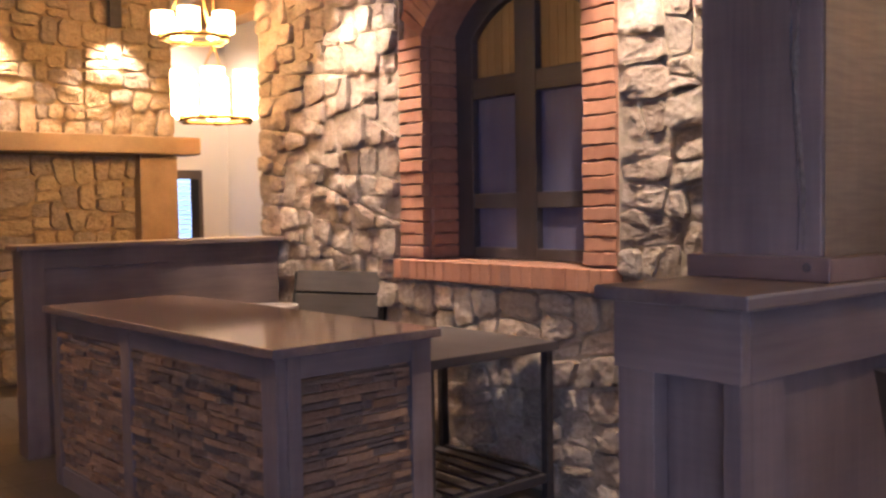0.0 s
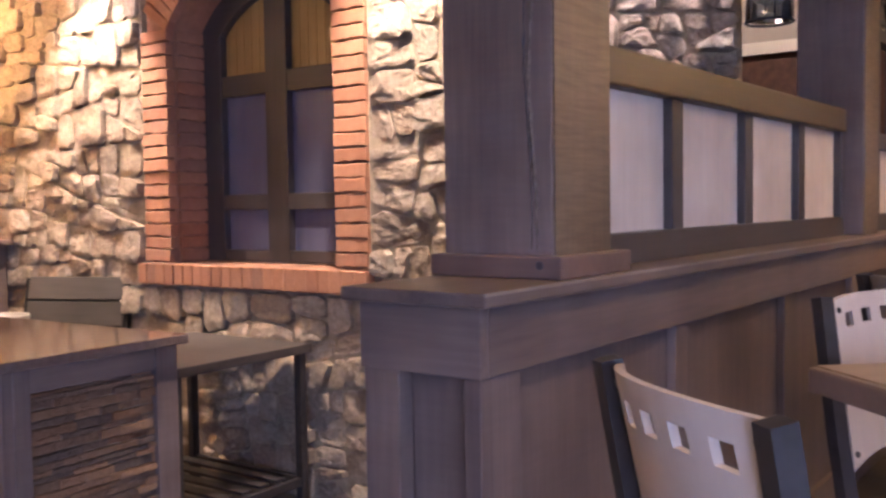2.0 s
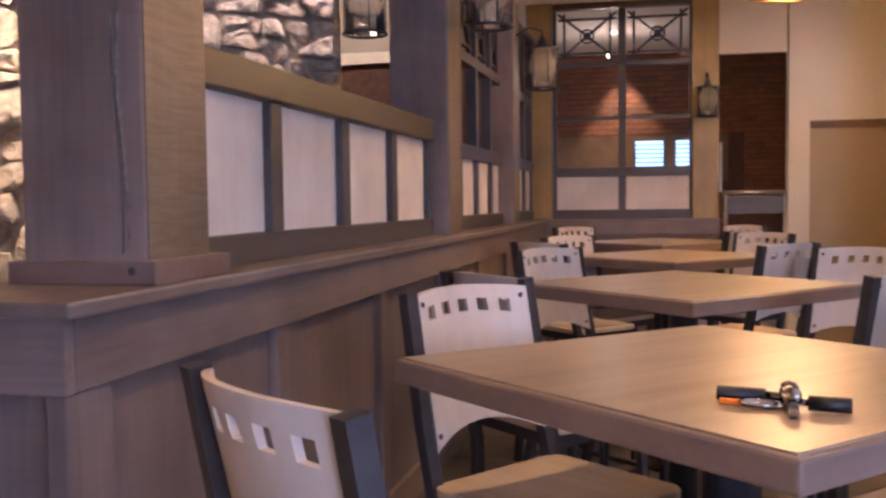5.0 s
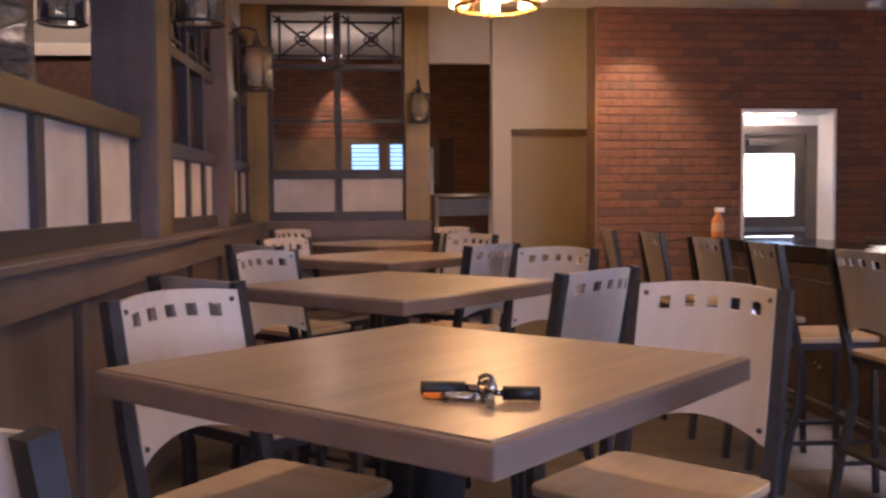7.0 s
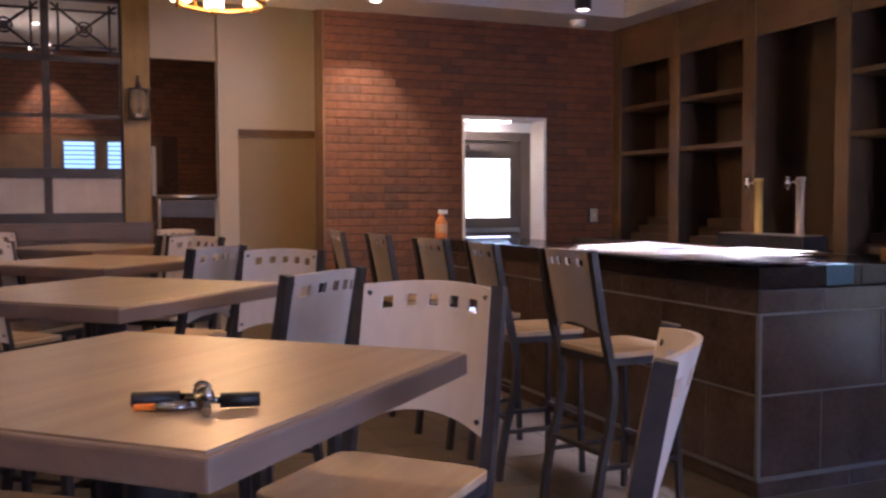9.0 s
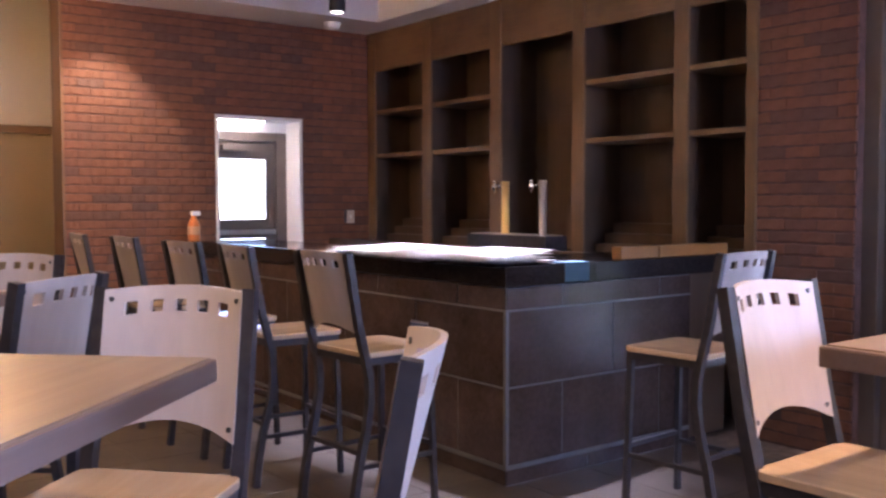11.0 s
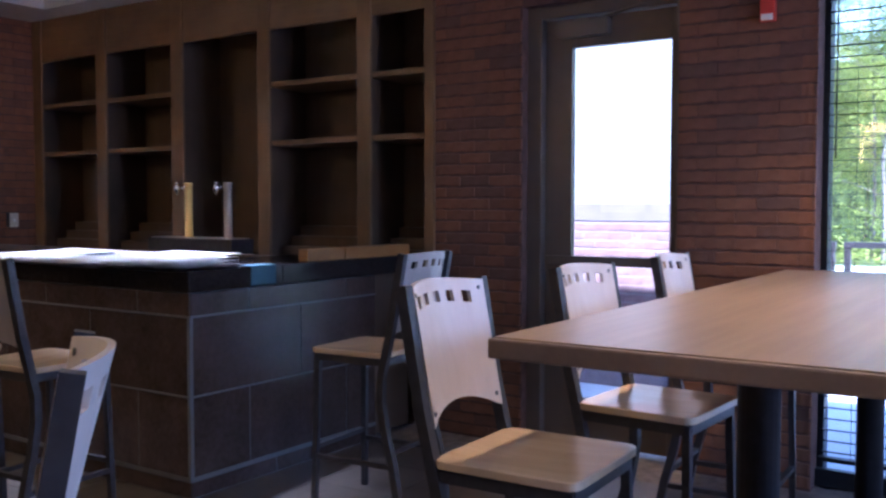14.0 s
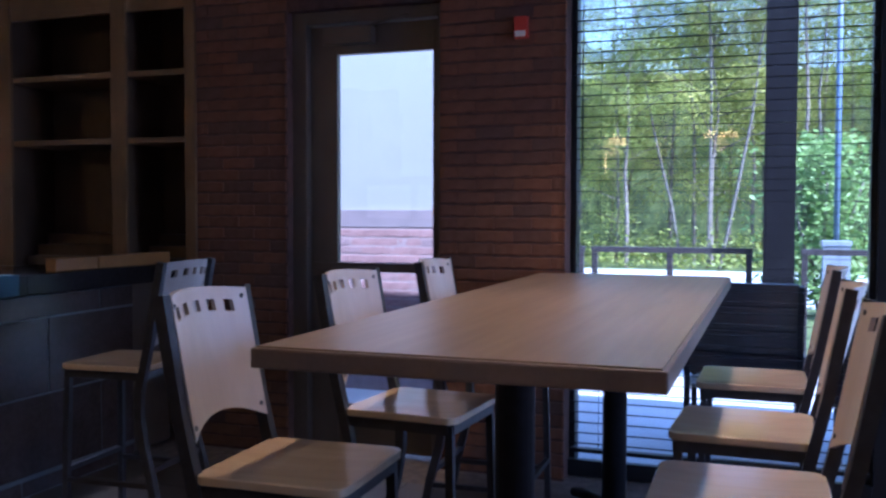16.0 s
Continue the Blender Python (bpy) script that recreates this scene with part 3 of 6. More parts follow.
def screen(m, length, panes, z_pane=(0.098, 0.505), top=0.64, tall=0.0, ornament=False, label="", depth=0.05):
    """A timber-framed divider standing on a cap: pale panes below, open lights above."""
    t = thing("divider_screen", m, label, "divider", "screens on the half wall")
    d0, d1 = -depth / 2, depth / 2
    half = 0.045 if length > 2.2 else 0.035
    p0, p1 = z_pane
    part("bottom_rail", bx(0, length, d0 - 0.01, d1 + 0.01, 0, p0), M_DARK_X, t)
    hi = tall if tall else top
    part("top_rail", bx(0, length, d0 - 0.02, d1 + 0.02, p1 if not tall else hi - 0.06, hi, bev=0.008), M_RAIL, t)
    if tall:
        part("middle_rail", bx(0, length, d0 - 0.01, d1 + 0.01, p1, p1 + 0.09), M_DARK_X, t)
    pitch = length / panes
    for k in range(panes + 1):
        u = k * pitch
        a, b = max(0, u - half), min(length, u + half)
        part("mullion", bx(a, b, d0, d1, p0, hi - (0.06 if tall else (top - p1))), M_DARK_Z, t)
    for k in range(panes):
        part("pane", bx(k * pitch + 0.03, (k + 1) * pitch - 0.03, -0.006, 0.006, p0 - 0.005, p1 + 0.005, bev=0.001), M_PANE, t, "pale washed wood panel")
    if ornament:
        zb, zt = ornament
        part("transom", bx(0, length, d0, d1, zb - 0.04, zb + (0.01 if length < 1.35 else 0.03)), M_DARK_X, t)
        if length < 1.35:
            part("transom", bx(0, length, d0, d1, p1 + 0.535, p1 + 0.575), M_DARK_X, t)
        for k in range(panes):
            u0, u1 = k * pitch + 0.05, (k + 1) * pitch - 0.05
            z0, z1 = zb + 0.03, zt - 0.05
            cu, cz = (u0 + u1) / 2, (z0 + z1) / 2
            r = 0.011
            for a, b in (((u0, z0), (u1, z1)), ((u0, z1), (u1, z0)), ((u0 + 0.06, z0), (u0 + 0.06, z1)), ((u1 - 0.06, z0), (u1 - 0.06, z1)),
                         ((u0, z0 + 0.06), (u1, z0 + 0.06)), ((u0, z1 - 0.06), (u1, z1 - 0.06))):
                part("iron_bar", tube(bmesh.new(), [(a[0], 0, a[1]), (b[0], 0, b[1])], r, square=True), M_IRON, t)
            bm = bmesh.new()
            for rad in (0.062, 0.03):
                tube(bm, [(cu + rad * math.cos(2 * math.pi * i / 20), 0, cz + rad * math.sin(2 * math.pi * i / 20)) for i in range(21)], r, 6)
            part("iron_ring", bm, M_IRON, t, "wrought iron ring")
    return t


side = HW @ Matrix.Translation((-0.195, 0, CAP)) @ pose(0, 0, 0, 0, 0, 90)
screen(side @ Matrix.Translation((0.66, 0, 0)), 2.70, 4, (0.092, 0.512), 0.622, depth=0.075, label="low timber screen with four pale panels on the half wall")
screen(side @ Matrix.Translation((3.63, 0, 0)), 2.04, 4, (0.092, 0.455), tall=1.70, ornament=(1.105, 1.68), depth=0.07, label="tall timber screen with pale panels and open lights")
screen(side @ Matrix.Translation((5.85, 0, 0)), 1.38, 3, (0.092, 0.455), tall=1.70, ornament=(1.105, 1.68), depth=0.07, label="short tall timber screen at the corner of the room")

# cross wall at the end of the tables
YF = 8.85
cross = thing("half_wall", pose(-0.80, YF, 0), "grey-stained timber half wall across the end of the tables", "half wall", kind="structure")
part("core", bx(-0.1, 1.58, 0.04, 0.30, 0, CAP - 0.04), M_WOOD_X, cross)
part("cap", bx(-0.1, 1.60, 0.0, 0.34, CAP - 0.035, CAP, bev=0.006), M_WOOD_X, cross)
part("fascia", bx(-0.1, 1.59, 0.015, 0.04, CAP - 0.15, CAP - 0.035), M_WOOD_X, cross)
screen(pose(-0.74, YF + 0.17, CAP), 1.30, 2, z_pane=(0.088, 0.40), tall=2.04, ornament=(1.48, 2.0), label="tall timber screen with two pale panels and iron crosses")
for x in (-0.86, 0.67):
    timber_post(pose(x, YF + 0.17, CAP) @ Matrix.Diagonal((0.72, 0.72, 1, 1)), 2.05, "slim boxed timber post at the end screen, amber lamplight in its colour", False, M_POST_LAMPLIT)

# ---------------------------------------------------------------- fieldstone wall with the arched window
XL, XR, SILL = -4.02, -2.875, 1.098
stone_wall = thing("wall_stone", pose(0, YS, 0), "grey-brown fieldstone wall round a brick-framed arched window", "stone wall", kind="structure")
ST = 3.74
for x0, x1, z0, z1 in ((-5.80, -4.23, 0, ST), (-2.68, -1.75, 0, ST), (-4.23, -2.68, 0, 0.98), (-4.23, -2.68, 2.95, ST)):
    part("backing", box(bmesh.new(), x0, x1, -0.012, 0.4, z0, z1), M_STONE_MORTAR, stone_wall)
stone_field(stone_wall, Matrix.Identity(4), [(-5.80, -4.24, 0.0, 2.95), (-2.67, -1.75, 0, 2.95), (-4.24, -2.67, 0, 0.975)], 0.028, M_STONE, 11, proud=0.040, joint=0.0045, lean=8, rugged=0.15)
# brick frame
rb = random.Random(41)
M_ORANGE_MORTAR = plain("orange_mortar", (0.29, 0.15, 0.10), 0.95, 0.0, 0.25, 20, 0.3)
for x0, x1 in ((-4.225, XL), (XR, -2.685)):
    for j in range(18):
        z = SILL + 0.005 + j * 0.0677
        piece("brick", rough_brick(BRICKS, rb, x1 - x0 - 0.003, 0.063, 0.05, M_ORANGE_BRICK), stone_wall, pose(x0 + 0.003 + rb.uniform(-0.004, 0.004), 0.022 + rb.uniform(-0.006, 0.004), z, 0, rb.uniform(-0.8, 0.8), rb.uniform(-1, 1)))
    xa = x1 if x0 < -4 else x0
    for j in range(18):
        z = SILL + 0.005 + j * 0.0677
        m = pose(XL, 0.03, z, 0, 0, 90) if x0 < -4 else pose(XR, 0.225, z, 0, 0, -90)
        piece("brick", rough_brick(BRICKS, rb, 0.195, 0.064, 0.02, M_ORANGE_BRICK), stone_wall, m)
    part("brick_core", box(bmesh.new(), x0 + 0.008, x1 - 0.008, 0.012, 0.4, 0.98, 2.5), M_ORANGE_MORTAR, stone_wall)
nb = 22
for k in range(nb):
    w = (XR - XL + 0.43) / nb
    piece("brick", brick_mesh(BRICKS, w - 0.0035, 0.105, 0.075, M_ORANGE_BRICK), stone_wall, pose(XL - 0.215 + k * w, 0.0 + rb.uniform(-0.004, 0.004), SILL - 0.11))
part("sill", box(bmesh.new(), XL - 0.21, XR + 0.21, -0.06, 0.24, SILL - 0.115, SILL - 0.004), M_ORANGE_MORTAR, stone_wall)
# arch: voussoirs on a segment
AC, AZ, AR = (XL + XR) / 2, 1.92, 0.69
na = 25
for k in range(na):
    a0 = math.radians(146.4 - (146.4 - 33.6) * (k + 0.5) / na)
    m = Matrix.Translation((AC, 0.03, AZ)) @ Matrix.Rotation(-(a0 - math.pi / 2), 4, "Y") @ Matrix.Translation((-0.027, 0, AR))
    piece("brick", brick_mesh(BRICKS, 0.054, 0.215, 0.06, M_ORANGE_BRICK), stone_wall, m)
bm = bmesh.new()
prev = None
for k in range(25):
    a = math.radians(146.4 - (146.4 - 33.6) * k / 24)
    ring = [bm.verts.new((AC + (AR - 0.002) * math.cos(a), y, AZ + (AR - 0.002) * math.sin(a))) for y in (0.02, 0.4)] + \
           [bm.verts.new((AC + (AR + 0.6) * math.cos(a), y, AZ + (AR + 0.6) * math.sin(a))) for y in (0.4, 0.02)]
    if prev:
        for i in range(4):
            bm.faces.new((prev[i], prev[(i + 1) % 4], ring[(i + 1) % 4], ring[i]))
    prev = ring
part("arch_core", bm, M_ORANGE_BRICK, stone_wall)
stone_field(stone_wall, Matrix.Identity(4), [(-4.24, -3.95, 2.56, 2.95), (-2.98, -2.67, 2.56, 2.95)], 0.02, M_STONE, 12, proud=0.06, rugged=0.2)

window = thing("window_1", pose(0, YS + 0.22, 0), "arched dark timber window with blue-grey closed panes in brick", "window", kind="structure")
M_WPANE = wood("blue_grey_shutter", (0.075, 0.078, 0.14), (0.135, 0.135, 0.21), grain=2, rough=0.35, streak=40)
part("pane_board", box(bmesh.new(), XL, XR, 0.035, 0.06, SILL, 1.99), M_WPANE, window, "blue-grey stained boards behind the bars")
# upper boards: the amber glow under the arch is painted into their colour
M_LIT_BOARD = wood("amber_lit_boards", (0.22, 0.125, 0.035), (0.40, 0.25, 0.085), grain=2, rough=0.4, streak=45)
for k in range(20):
    xa = XL + (XR - XL) * k / 20
    part("amber_board", bx(xa, xa + (XR - XL) / 20 - 0.001, 0.035, 0.06, 1.992, 2.75, bev=0.003), M_LIT_BOARD, window, "narrow board in the arch with amber lamp glow in its colour")
for x0, x1 in ((XL, XL + 0.15), (XR - 0.12, XR), (AC - 0.095, AC + 0.055)):
    part("stile", bx(x0, x1, -0.01, 0.035, SILL, 2.72), M_DARK_Z, window)
for z0, z1 in ((SILL, SILL + 0.06), (1.368, 1.45), (1.965, 2.075)):
    part("rail", bx(XL + 0.15, XR - 0.12, -0.006, 0.034, z0, z1), M_DARK_X, window)

bm = bmesh.new()
prev = None
for k in range(25):
    a = math.radians(150 - 120 * k / 24)
    ring = [bm.verts.new((AC + q * math.cos(a), y, AZ + q * math.sin(a))) for q, y in ((AR - 0.13, -0.012), (AR + 0.03, -0.012), (AR + 0.03, 0.033), (AR - 0.13, 0.033))]
    if prev:
        for i in range(4):
            bm.faces.new((prev[i], prev[(i + 1) % 4], ring[(i + 1) % 4], ring[i]))
    prev = ring
part("arch_frame", bm, M_DARK_X, window, "curved dark timber head of the window")

pier = thing("wall_stone_pier", pose(0, 5.3, 0), "grey-brown fieldstone pier behind the timber screen", "stone wall", kind="structure")
part("backing", box(bmesh.new(), -3.05, -1.72, -0.012, 0.10, 0, ST), M_STONE_MORTAR, pier)
stone_field(pier, Matrix.Identity(4), [(-3.05, -1.70, 1.55, 3.3)], 0.030, M_STONE, 21, proud=0.07, joint=0.008, rugged=0.3)
slab("wall_lounge_beige", -3.05, -1.36, 8.0, 8.15, 2.70, 3.75, M_BEIGE_DIM, "beige painted wall above dark red brick")
slab("wall_lounge_red", -3.05, -1.36, 8.0, 8.15, 0, 2.60, M_DARK_BRICK_PAINT, "dark red brick wall behind the screen")
slab("ceiling_soffit_pier", -3.05, -1.3, 4.8, 5.29, 3.25, 3.32, M_CEIL, "plaster soffit over the stone pier")
slab("trim_lounge", -3.05, -1.36, 7.97, 8.15, 2.60, 2.70, M_BEIGE, "pale ledge over the dark brick")
def split_strip(seed, offset, wide, steps):
    """A ragged torn strip down the face of the first post."""
    bm, rc, prev, torn = bmesh.new(), random.Random(seed), None, 0.0
    for k in range(steps):
        z = 0.07 + k * 1.6 / steps
        torn = 0.75 * torn + 0.25 * rc.uniform(-0.6, 1.6)
        c = 0.098 + offset + 0.010 * math.sin(k * 0.13 + 1.0) + rc.gauss(0, 0.0012)
        w = 0.0008 + wide * max(0.0, torn)
        ring = [bm.verts.new((c - w * rc.uniform(0.4, 1.0), -0.1505, z)), bm.verts.new((c, -0.1535, z)), bm.verts.new((c + w * rc.uniform(0.4, 1.0), -0.1505, z))]
        if prev:
            bm.faces.new((prev[0], prev[1], ring[1], ring[0]))
            bm.faces.new((prev[1], prev[2], ring[2], ring[1]))
        prev = ring
    return bm


first_post = bpy.data.objects["timber_post"]
for bm, mat, label in ((split_strip(8, 0.0, 0.018, 110), plain("raw_pale_wood", (0.135, 0.108, 0.090), 0.8, 0, 0.3, 60), "pale torn split along the grain"), (split_strip(9, -0.014, 0.004, 90), M_DARK_Z, "dark open crack along the grain")):
    part("split", bm, mat, first_post, label)
# ---------------------------------------------------------------- chairs


def cafe_stool(m, label, group):
    """Counter-height chair: square steel tube, bent ply back with five square holes."""
    t = thing("counter_chair", m, label, "chair", group)
    s, w = 0.735, 0.195
    # seat: dished ply with rounded corners
    bm = bmesh.new()
    outline = []
    for cx, cy, a0 in ((0.175, -0.165, -90), (0.175, 0.165, 0), (-0.175, 0.165, 90), (-0.175, -0.165, 180)):
        for k in range(4):
            a = radians(a0 + 30 * k)
            outline.append((cx + 0.035 * math.cos(a), cy + 0.035 * math.sin(a)))
    rings = []
    for k, z in ((0.985, -0.024), (1.0, -0.021), (1.0, -0.003), (0.985, 0.0), (0.6, -0.006), (0.25, -0.009)):
        rings.append([bm.verts.new((x * k, y * k, s + z)) for x, y in outline])
    for a, b in zip(rings, rings[1:]):
        for k in range(len(outline)):
            f = bm.faces.new((a[k], a[(k + 1) % len(outline)], b[(k + 1) % len(outline)], b[k]))
            f.smooth = True
    bm.faces.new(list(reversed(rings[0])))
    bm.faces.new(rings[-1])
    for ring in rings[:4]:
        for a, b in zip(ring, ring[1:] + ring[:1]):
            bm.edges.get((a, b)).smooth = False
    part("seat", bm, M_MAPLE_SEAT, t, "light maple plywood seat")
    r = 0.0125
    bm = bmesh.new()
    for a, b in (((-w + 0.01, -0.17), (w - 0.01, -0.17)), ((-w + 0.01, 0.18), (w - 0.01, 0.18)), ((-w + 0.01, -0.17), (-w + 0.01, 0.18)), ((w - 0.01, -0.17), (w - 0.01, 0.18))):
        tube(bm, [(a[0], a[1], s - 0.042), (b[0], b[1], s - 0.042)], 0.016, square=True)
    part("seat_frame", bm, M_IRON, t)
    for sx in (-1, 1):
        part("front_leg", tube(bmesh.new(), [(sx * (w - 0.012), -0.17, s - 0.03), (sx * (w - 0.004), -0.178, 0.35), (sx * (w + 0.005), -0.185, 0)], r, square=True), M_IRON, t)
        bm = bmesh.new()
        tube(bm, [(sx * (w + 0.004), 0.275, 0), (sx * (w + 0.004), 0.262, 0.12), (sx * (w + 0.003), 0.236, 0.26), (sx * (w + 0.001), 0.198, 0.40), (sx * w, 0.178, 0.52), (sx * w, 0.180, 0.63), (sx * w, 0.205, s), (sx * w, 0.235, 0.86), (sx * w, 0.29, 1.168)], 0.016, square=True)
        part("rear_leg", bm, M_IRON, t)
    for a, b, z in (((-w, -0.182), (w, -0.182), 0.28), ((-w, 0.222), (w, 0.222), 0.30)):
        part("stretcher", tube(bmesh.new(), [(a[0], a[1], z), (b[0], b[1], z)], 0.010, square=True), M_IRON, t)
    for sx in (-1, 1):
        part("stretcher", tube(bmesh.new(), [(sx * w, -0.182, 0.24), (sx * w, 0.226, 0.24)], 0.010, square=True), M_IRON, t)
    # back: a bent sheet with holes, cut from a grid
    cols = [-0.180, -0.137, -0.107, -0.076, -0.046, -0.015, 0.015, 0.046, 0.076, 0.107, 0.137, 0.180]
    rows = [0.0, 0.12, 0.5, 0.80, 0.895, 1.0]
    bm = bmesh.new()

    def spot(x, v, off):
        top = 1.163 + 0.010 * (1 - (x / 0.180) ** 2)
        low = 0.805 + 0.045 * (1 - (x / 0.180) ** 2)
        z = low + (top - low) * v
        y = 0.220 + (z - 0.80) * 0.19 + 0.055 * (1 - (x / 0.180) ** 2) * (0.55 + 0.45 * v) + off - 0.012
        return (x, y, z)
    front = [[bm.verts.new(spot(x, v, -0.006)) for x in cols] for v in rows]
    back = [[bm.verts.new(spot(x, v, 0.006)) for x in cols] for v in rows]
    nr, nc = len(rows) - 1, len(cols) - 1

    def solid_cell(i, j):
        return 0 <= i < nr and 0 <= j < nc and not (i == 3 and j in (1, 3, 5, 7, 9))
    for i in range(nr):
        for j in range(nc):
            if not solid_cell(i, j):
                continue
            for lay in (front, back):
                f = bm.faces.new((lay[i][j], lay[i][j + 1], lay[i + 1][j + 1], lay[i + 1][j]))
                f.smooth = True
            for (di, dj), (a, b) in (((-1, 0), ((i, j), (i, j + 1))), ((1, 0), ((i + 1, j), (i + 1, j + 1))), ((0, -1), ((i, j), (i + 1, j))), ((0, 1), ((i, j + 1), (i + 1, j + 1)))):
                if not solid_cell(i + di, j + dj):
                    f = bm.faces.new((front[a[0]][a[1]], front[b[0]][b[1]], back[b[0]][b[1]], back[a[0]][a[1]]))
                    for e in f.edges:
                        e.smooth = False
    backrest = part("backrest", bm, M_MAPLE, t, "bent light maple back with five square holes")
    for x in (-0.165, 0.165):
        for v in (0.075, 0.93):
            bm = bmesh.new()
            p = spot(x, v, 0)
            tube(bm, [(p[0], p[1] - 0.009, p[2]), (p[0], p[1] + 0.009, p[2])], 0.007, 8)
            part("screw", bm, M_SCREW, backrest)
    return t


HIGH = "counter-height maple and dark steel chair"
chair = cafe_stool(pose(2.17, 1.14, 0, 0, 0, 2), HIGH + ", at the long table", "chairs at the long table")


def put_chair(x, y, turn, group, label):
    c = copy_thing(chair, pose(x, y, 0, 0, 0, turn))
    tagged(c, label, "chair", group)
    return c


# long table by the window: chairs on both sides
for x, y, a in ((2.98, 1.12, -3), (3.86, 1.12, 2)):
    put_chair(x, y, a, "chairs at the long table", HIGH + ", at the long table")
for x, y, a in ((2.30, 0.075, 181), (3.02, 0.09, 178), (3.88, 0.085, 180)):
    put_chair(x, y, a, "chairs at the long table", HIGH + ", drawn up to the long table")
# bar
for k, (x, y) in enumerate(((2.33, 3.58), (2.265, 4.29), (2.235, 4.96), (2.215, 5.83), (2.175, 6.64))):
    put_chair(x, y, 90 + (4, -3, 5, 2, -4)[k], "chairs at the bar", HIGH + ", along the bar")
put_chair(3.40, 2.66, 180 + 4, "chairs at the bar", HIGH + ", at the end of the bar")
# square tables: (table centre, chairs as back place and facing)
TABLES = [(0.150, 1.819), (0.17, 3.63), (0.20, 5.45), (0.20, 7.20)]


def chair_by_back(bx_, by_, facing, k):
    """Places a chair by the middle of its back; facing is the way the sitter looks, in degrees from +y."""
    a = radians(facing)
    fx, fy = -math.sin(a), math.cos(a)
    put_chair(bx_ + 0.245 * fx, by_ + 0.245 * fy, facing + 180, "chairs at the square tables", HIGH + (", pushed in at a square table" if k % 2 else ", at a square table"))


chair_by_back(0.850, 2.215, 133.1, 1)
chair_by_back(-0.384, 2.242, 232.1, 1)
chair_by_back(-0.427, 1.065, -40.9, 0)
chair_by_back(0.826, 1.217, 53.0, 0)
chair_by_back(0.883, 4.067, 138.7, 1)
chair_by_back(-0.345, 4.08, 232, 1)
chair_by_back(-0.42, 2.74, -45, 0)
chair_by_back(0.73, 2.83, 40, 0)
chair_by_back(0.74, 5.87, 135, 1)
chair_by_back(-0.35, 5.50, 229, 1)
chair_by_back(0.665, 4.55, 44, 0)
chair_by_back(-0.45, 4.75, -45, 0)
chair_by_back(0.82, 7.55, 135, 1)
chair_by_back(-0.42, 7.35, 225, 1)
chair_by_back(0.70, 6.45, 45, 0)

# ---------------------------------------------------------------- tables
TZ = 1.064


def pedestal_table(m, wx, wy, legs, label, group):
    t = thing("pedestal_table", m, label, "table", group)
    part("edge_band", bx(-wx / 2, wx / 2, -wy / 2, wy / 2, TZ - 0.052, TZ - 0.004, bev=0.006), M_TABLE_EDGE, t, "brown timber edge band")
    part("tabletop", bx(-wx / 2 + 0.012, wx / 2 - 0.012, -wy / 2 + 0.012, wy / 2 - 0.012, TZ - 0.010, TZ, bev=0.001), M_TABLE, t, "brown oak-grain laminate top")
    for x, y in legs:
        bm = bmesh.new()
        lathe(bm, [(0.055, 0.02), (0.055, TZ - 0.07), (0.11, TZ - 0.065), (0.11, TZ - 0.053)], (x, y, 0), 20)
        part("column", bm, M_IRON, t)
        bm = bmesh.new()
        for a in (45, 135, 225, 315):
            c, s_ = math.cos(radians(a)), math.sin(radians(a))
            tube(bm, [(x, y, 0.045), (x + 0.2 * c, y + 0.2 * s_, 0.035), (x + 0.33 * c, y + 0.33 * s_, 0.015)], 0.022, 6)
        part("foot", bm, M_BLACK, t)
    return t


tab = pedestal_table(pose(*TABLES[0], 0, -0.6, 0.65) @ pose(0, 0, 0, 0, 0, 46.3), 0.94, 0.92, [(0, 0)], "square brown laminate pedestal table at counter height", "square tables")
for k, (x, y) in enumerate(TABLES[1:]):
    copy_thing(tab, pose(x, y, 0, 0, 0, (45, 45, 45)[k]))
pedestal_table(pose(3.36, 0.68, 0, 0, 0, 0.2), 2.86, 0.95, [(-0.83, 0), (0.90, 0)], "long brown laminate communal table by the window", "long table")

# hose fittings lying on the first table
fit = thing("spray_nozzle", pose(0.185, 1.457, TZ + 0.004, -0.6, 0.65, -10) @ Matrix.Diagonal((0.84, 0.84, 0.84, 1)), "chrome beverage nozzle with black grip and orange tag on the table", "nozzle")
part("grip", tube(bmesh.new(), [(-0.105, 0.02, 0.016), (-0.10, 0.02, 0.016), (-0.02, 0.02, 0.016)], 0.0135, 12), M_BLACK, fit)
part("neck", tube(bmesh.new(), [(-0.02, 0.02, 0.016), (0.0, 0.012, 0.016), (0.02, 0.0, 0.02)], 0.009, 10), M_CHROME, fit)
bm = bmesh.new()
lathe(bm, [(0.003, -0.037), (0.010, -0.034), (0.014, -0.024), (0.010, -0.012), (0.017, -0.004), (0.017, 0.012), (0.010, 0.016), (0.012, 0.026), (0.009, 0.032), (0.003, 0.034)], sides=18)
bmesh.ops.rotate(bm, verts=bm.verts[:], matrix=Euler((radians(70), 0, radians(20))).to_matrix())
bmesh.ops.translate(bm, verts=bm.verts[:], vec=(0.022, -0.012, 0.022))
part("head", bm, M_CHROME, fit)
part("lever", tube(bmesh.new(), [(0.022, -0.012, 0.022), (0.028, -0.05, 0.014), (0.030, -0.085, 0.009)], 0.0085, 10), M_CHROME, fit)
part("ring", tube(bmesh.new(), [(0.02 + 0.014 * math.cos(i * 0.5236), 0.0, 0.032 + 0.014 * math.sin(i * 0.5236)) for i in range(13)], 0.004, 8), M_CHROME, fit)
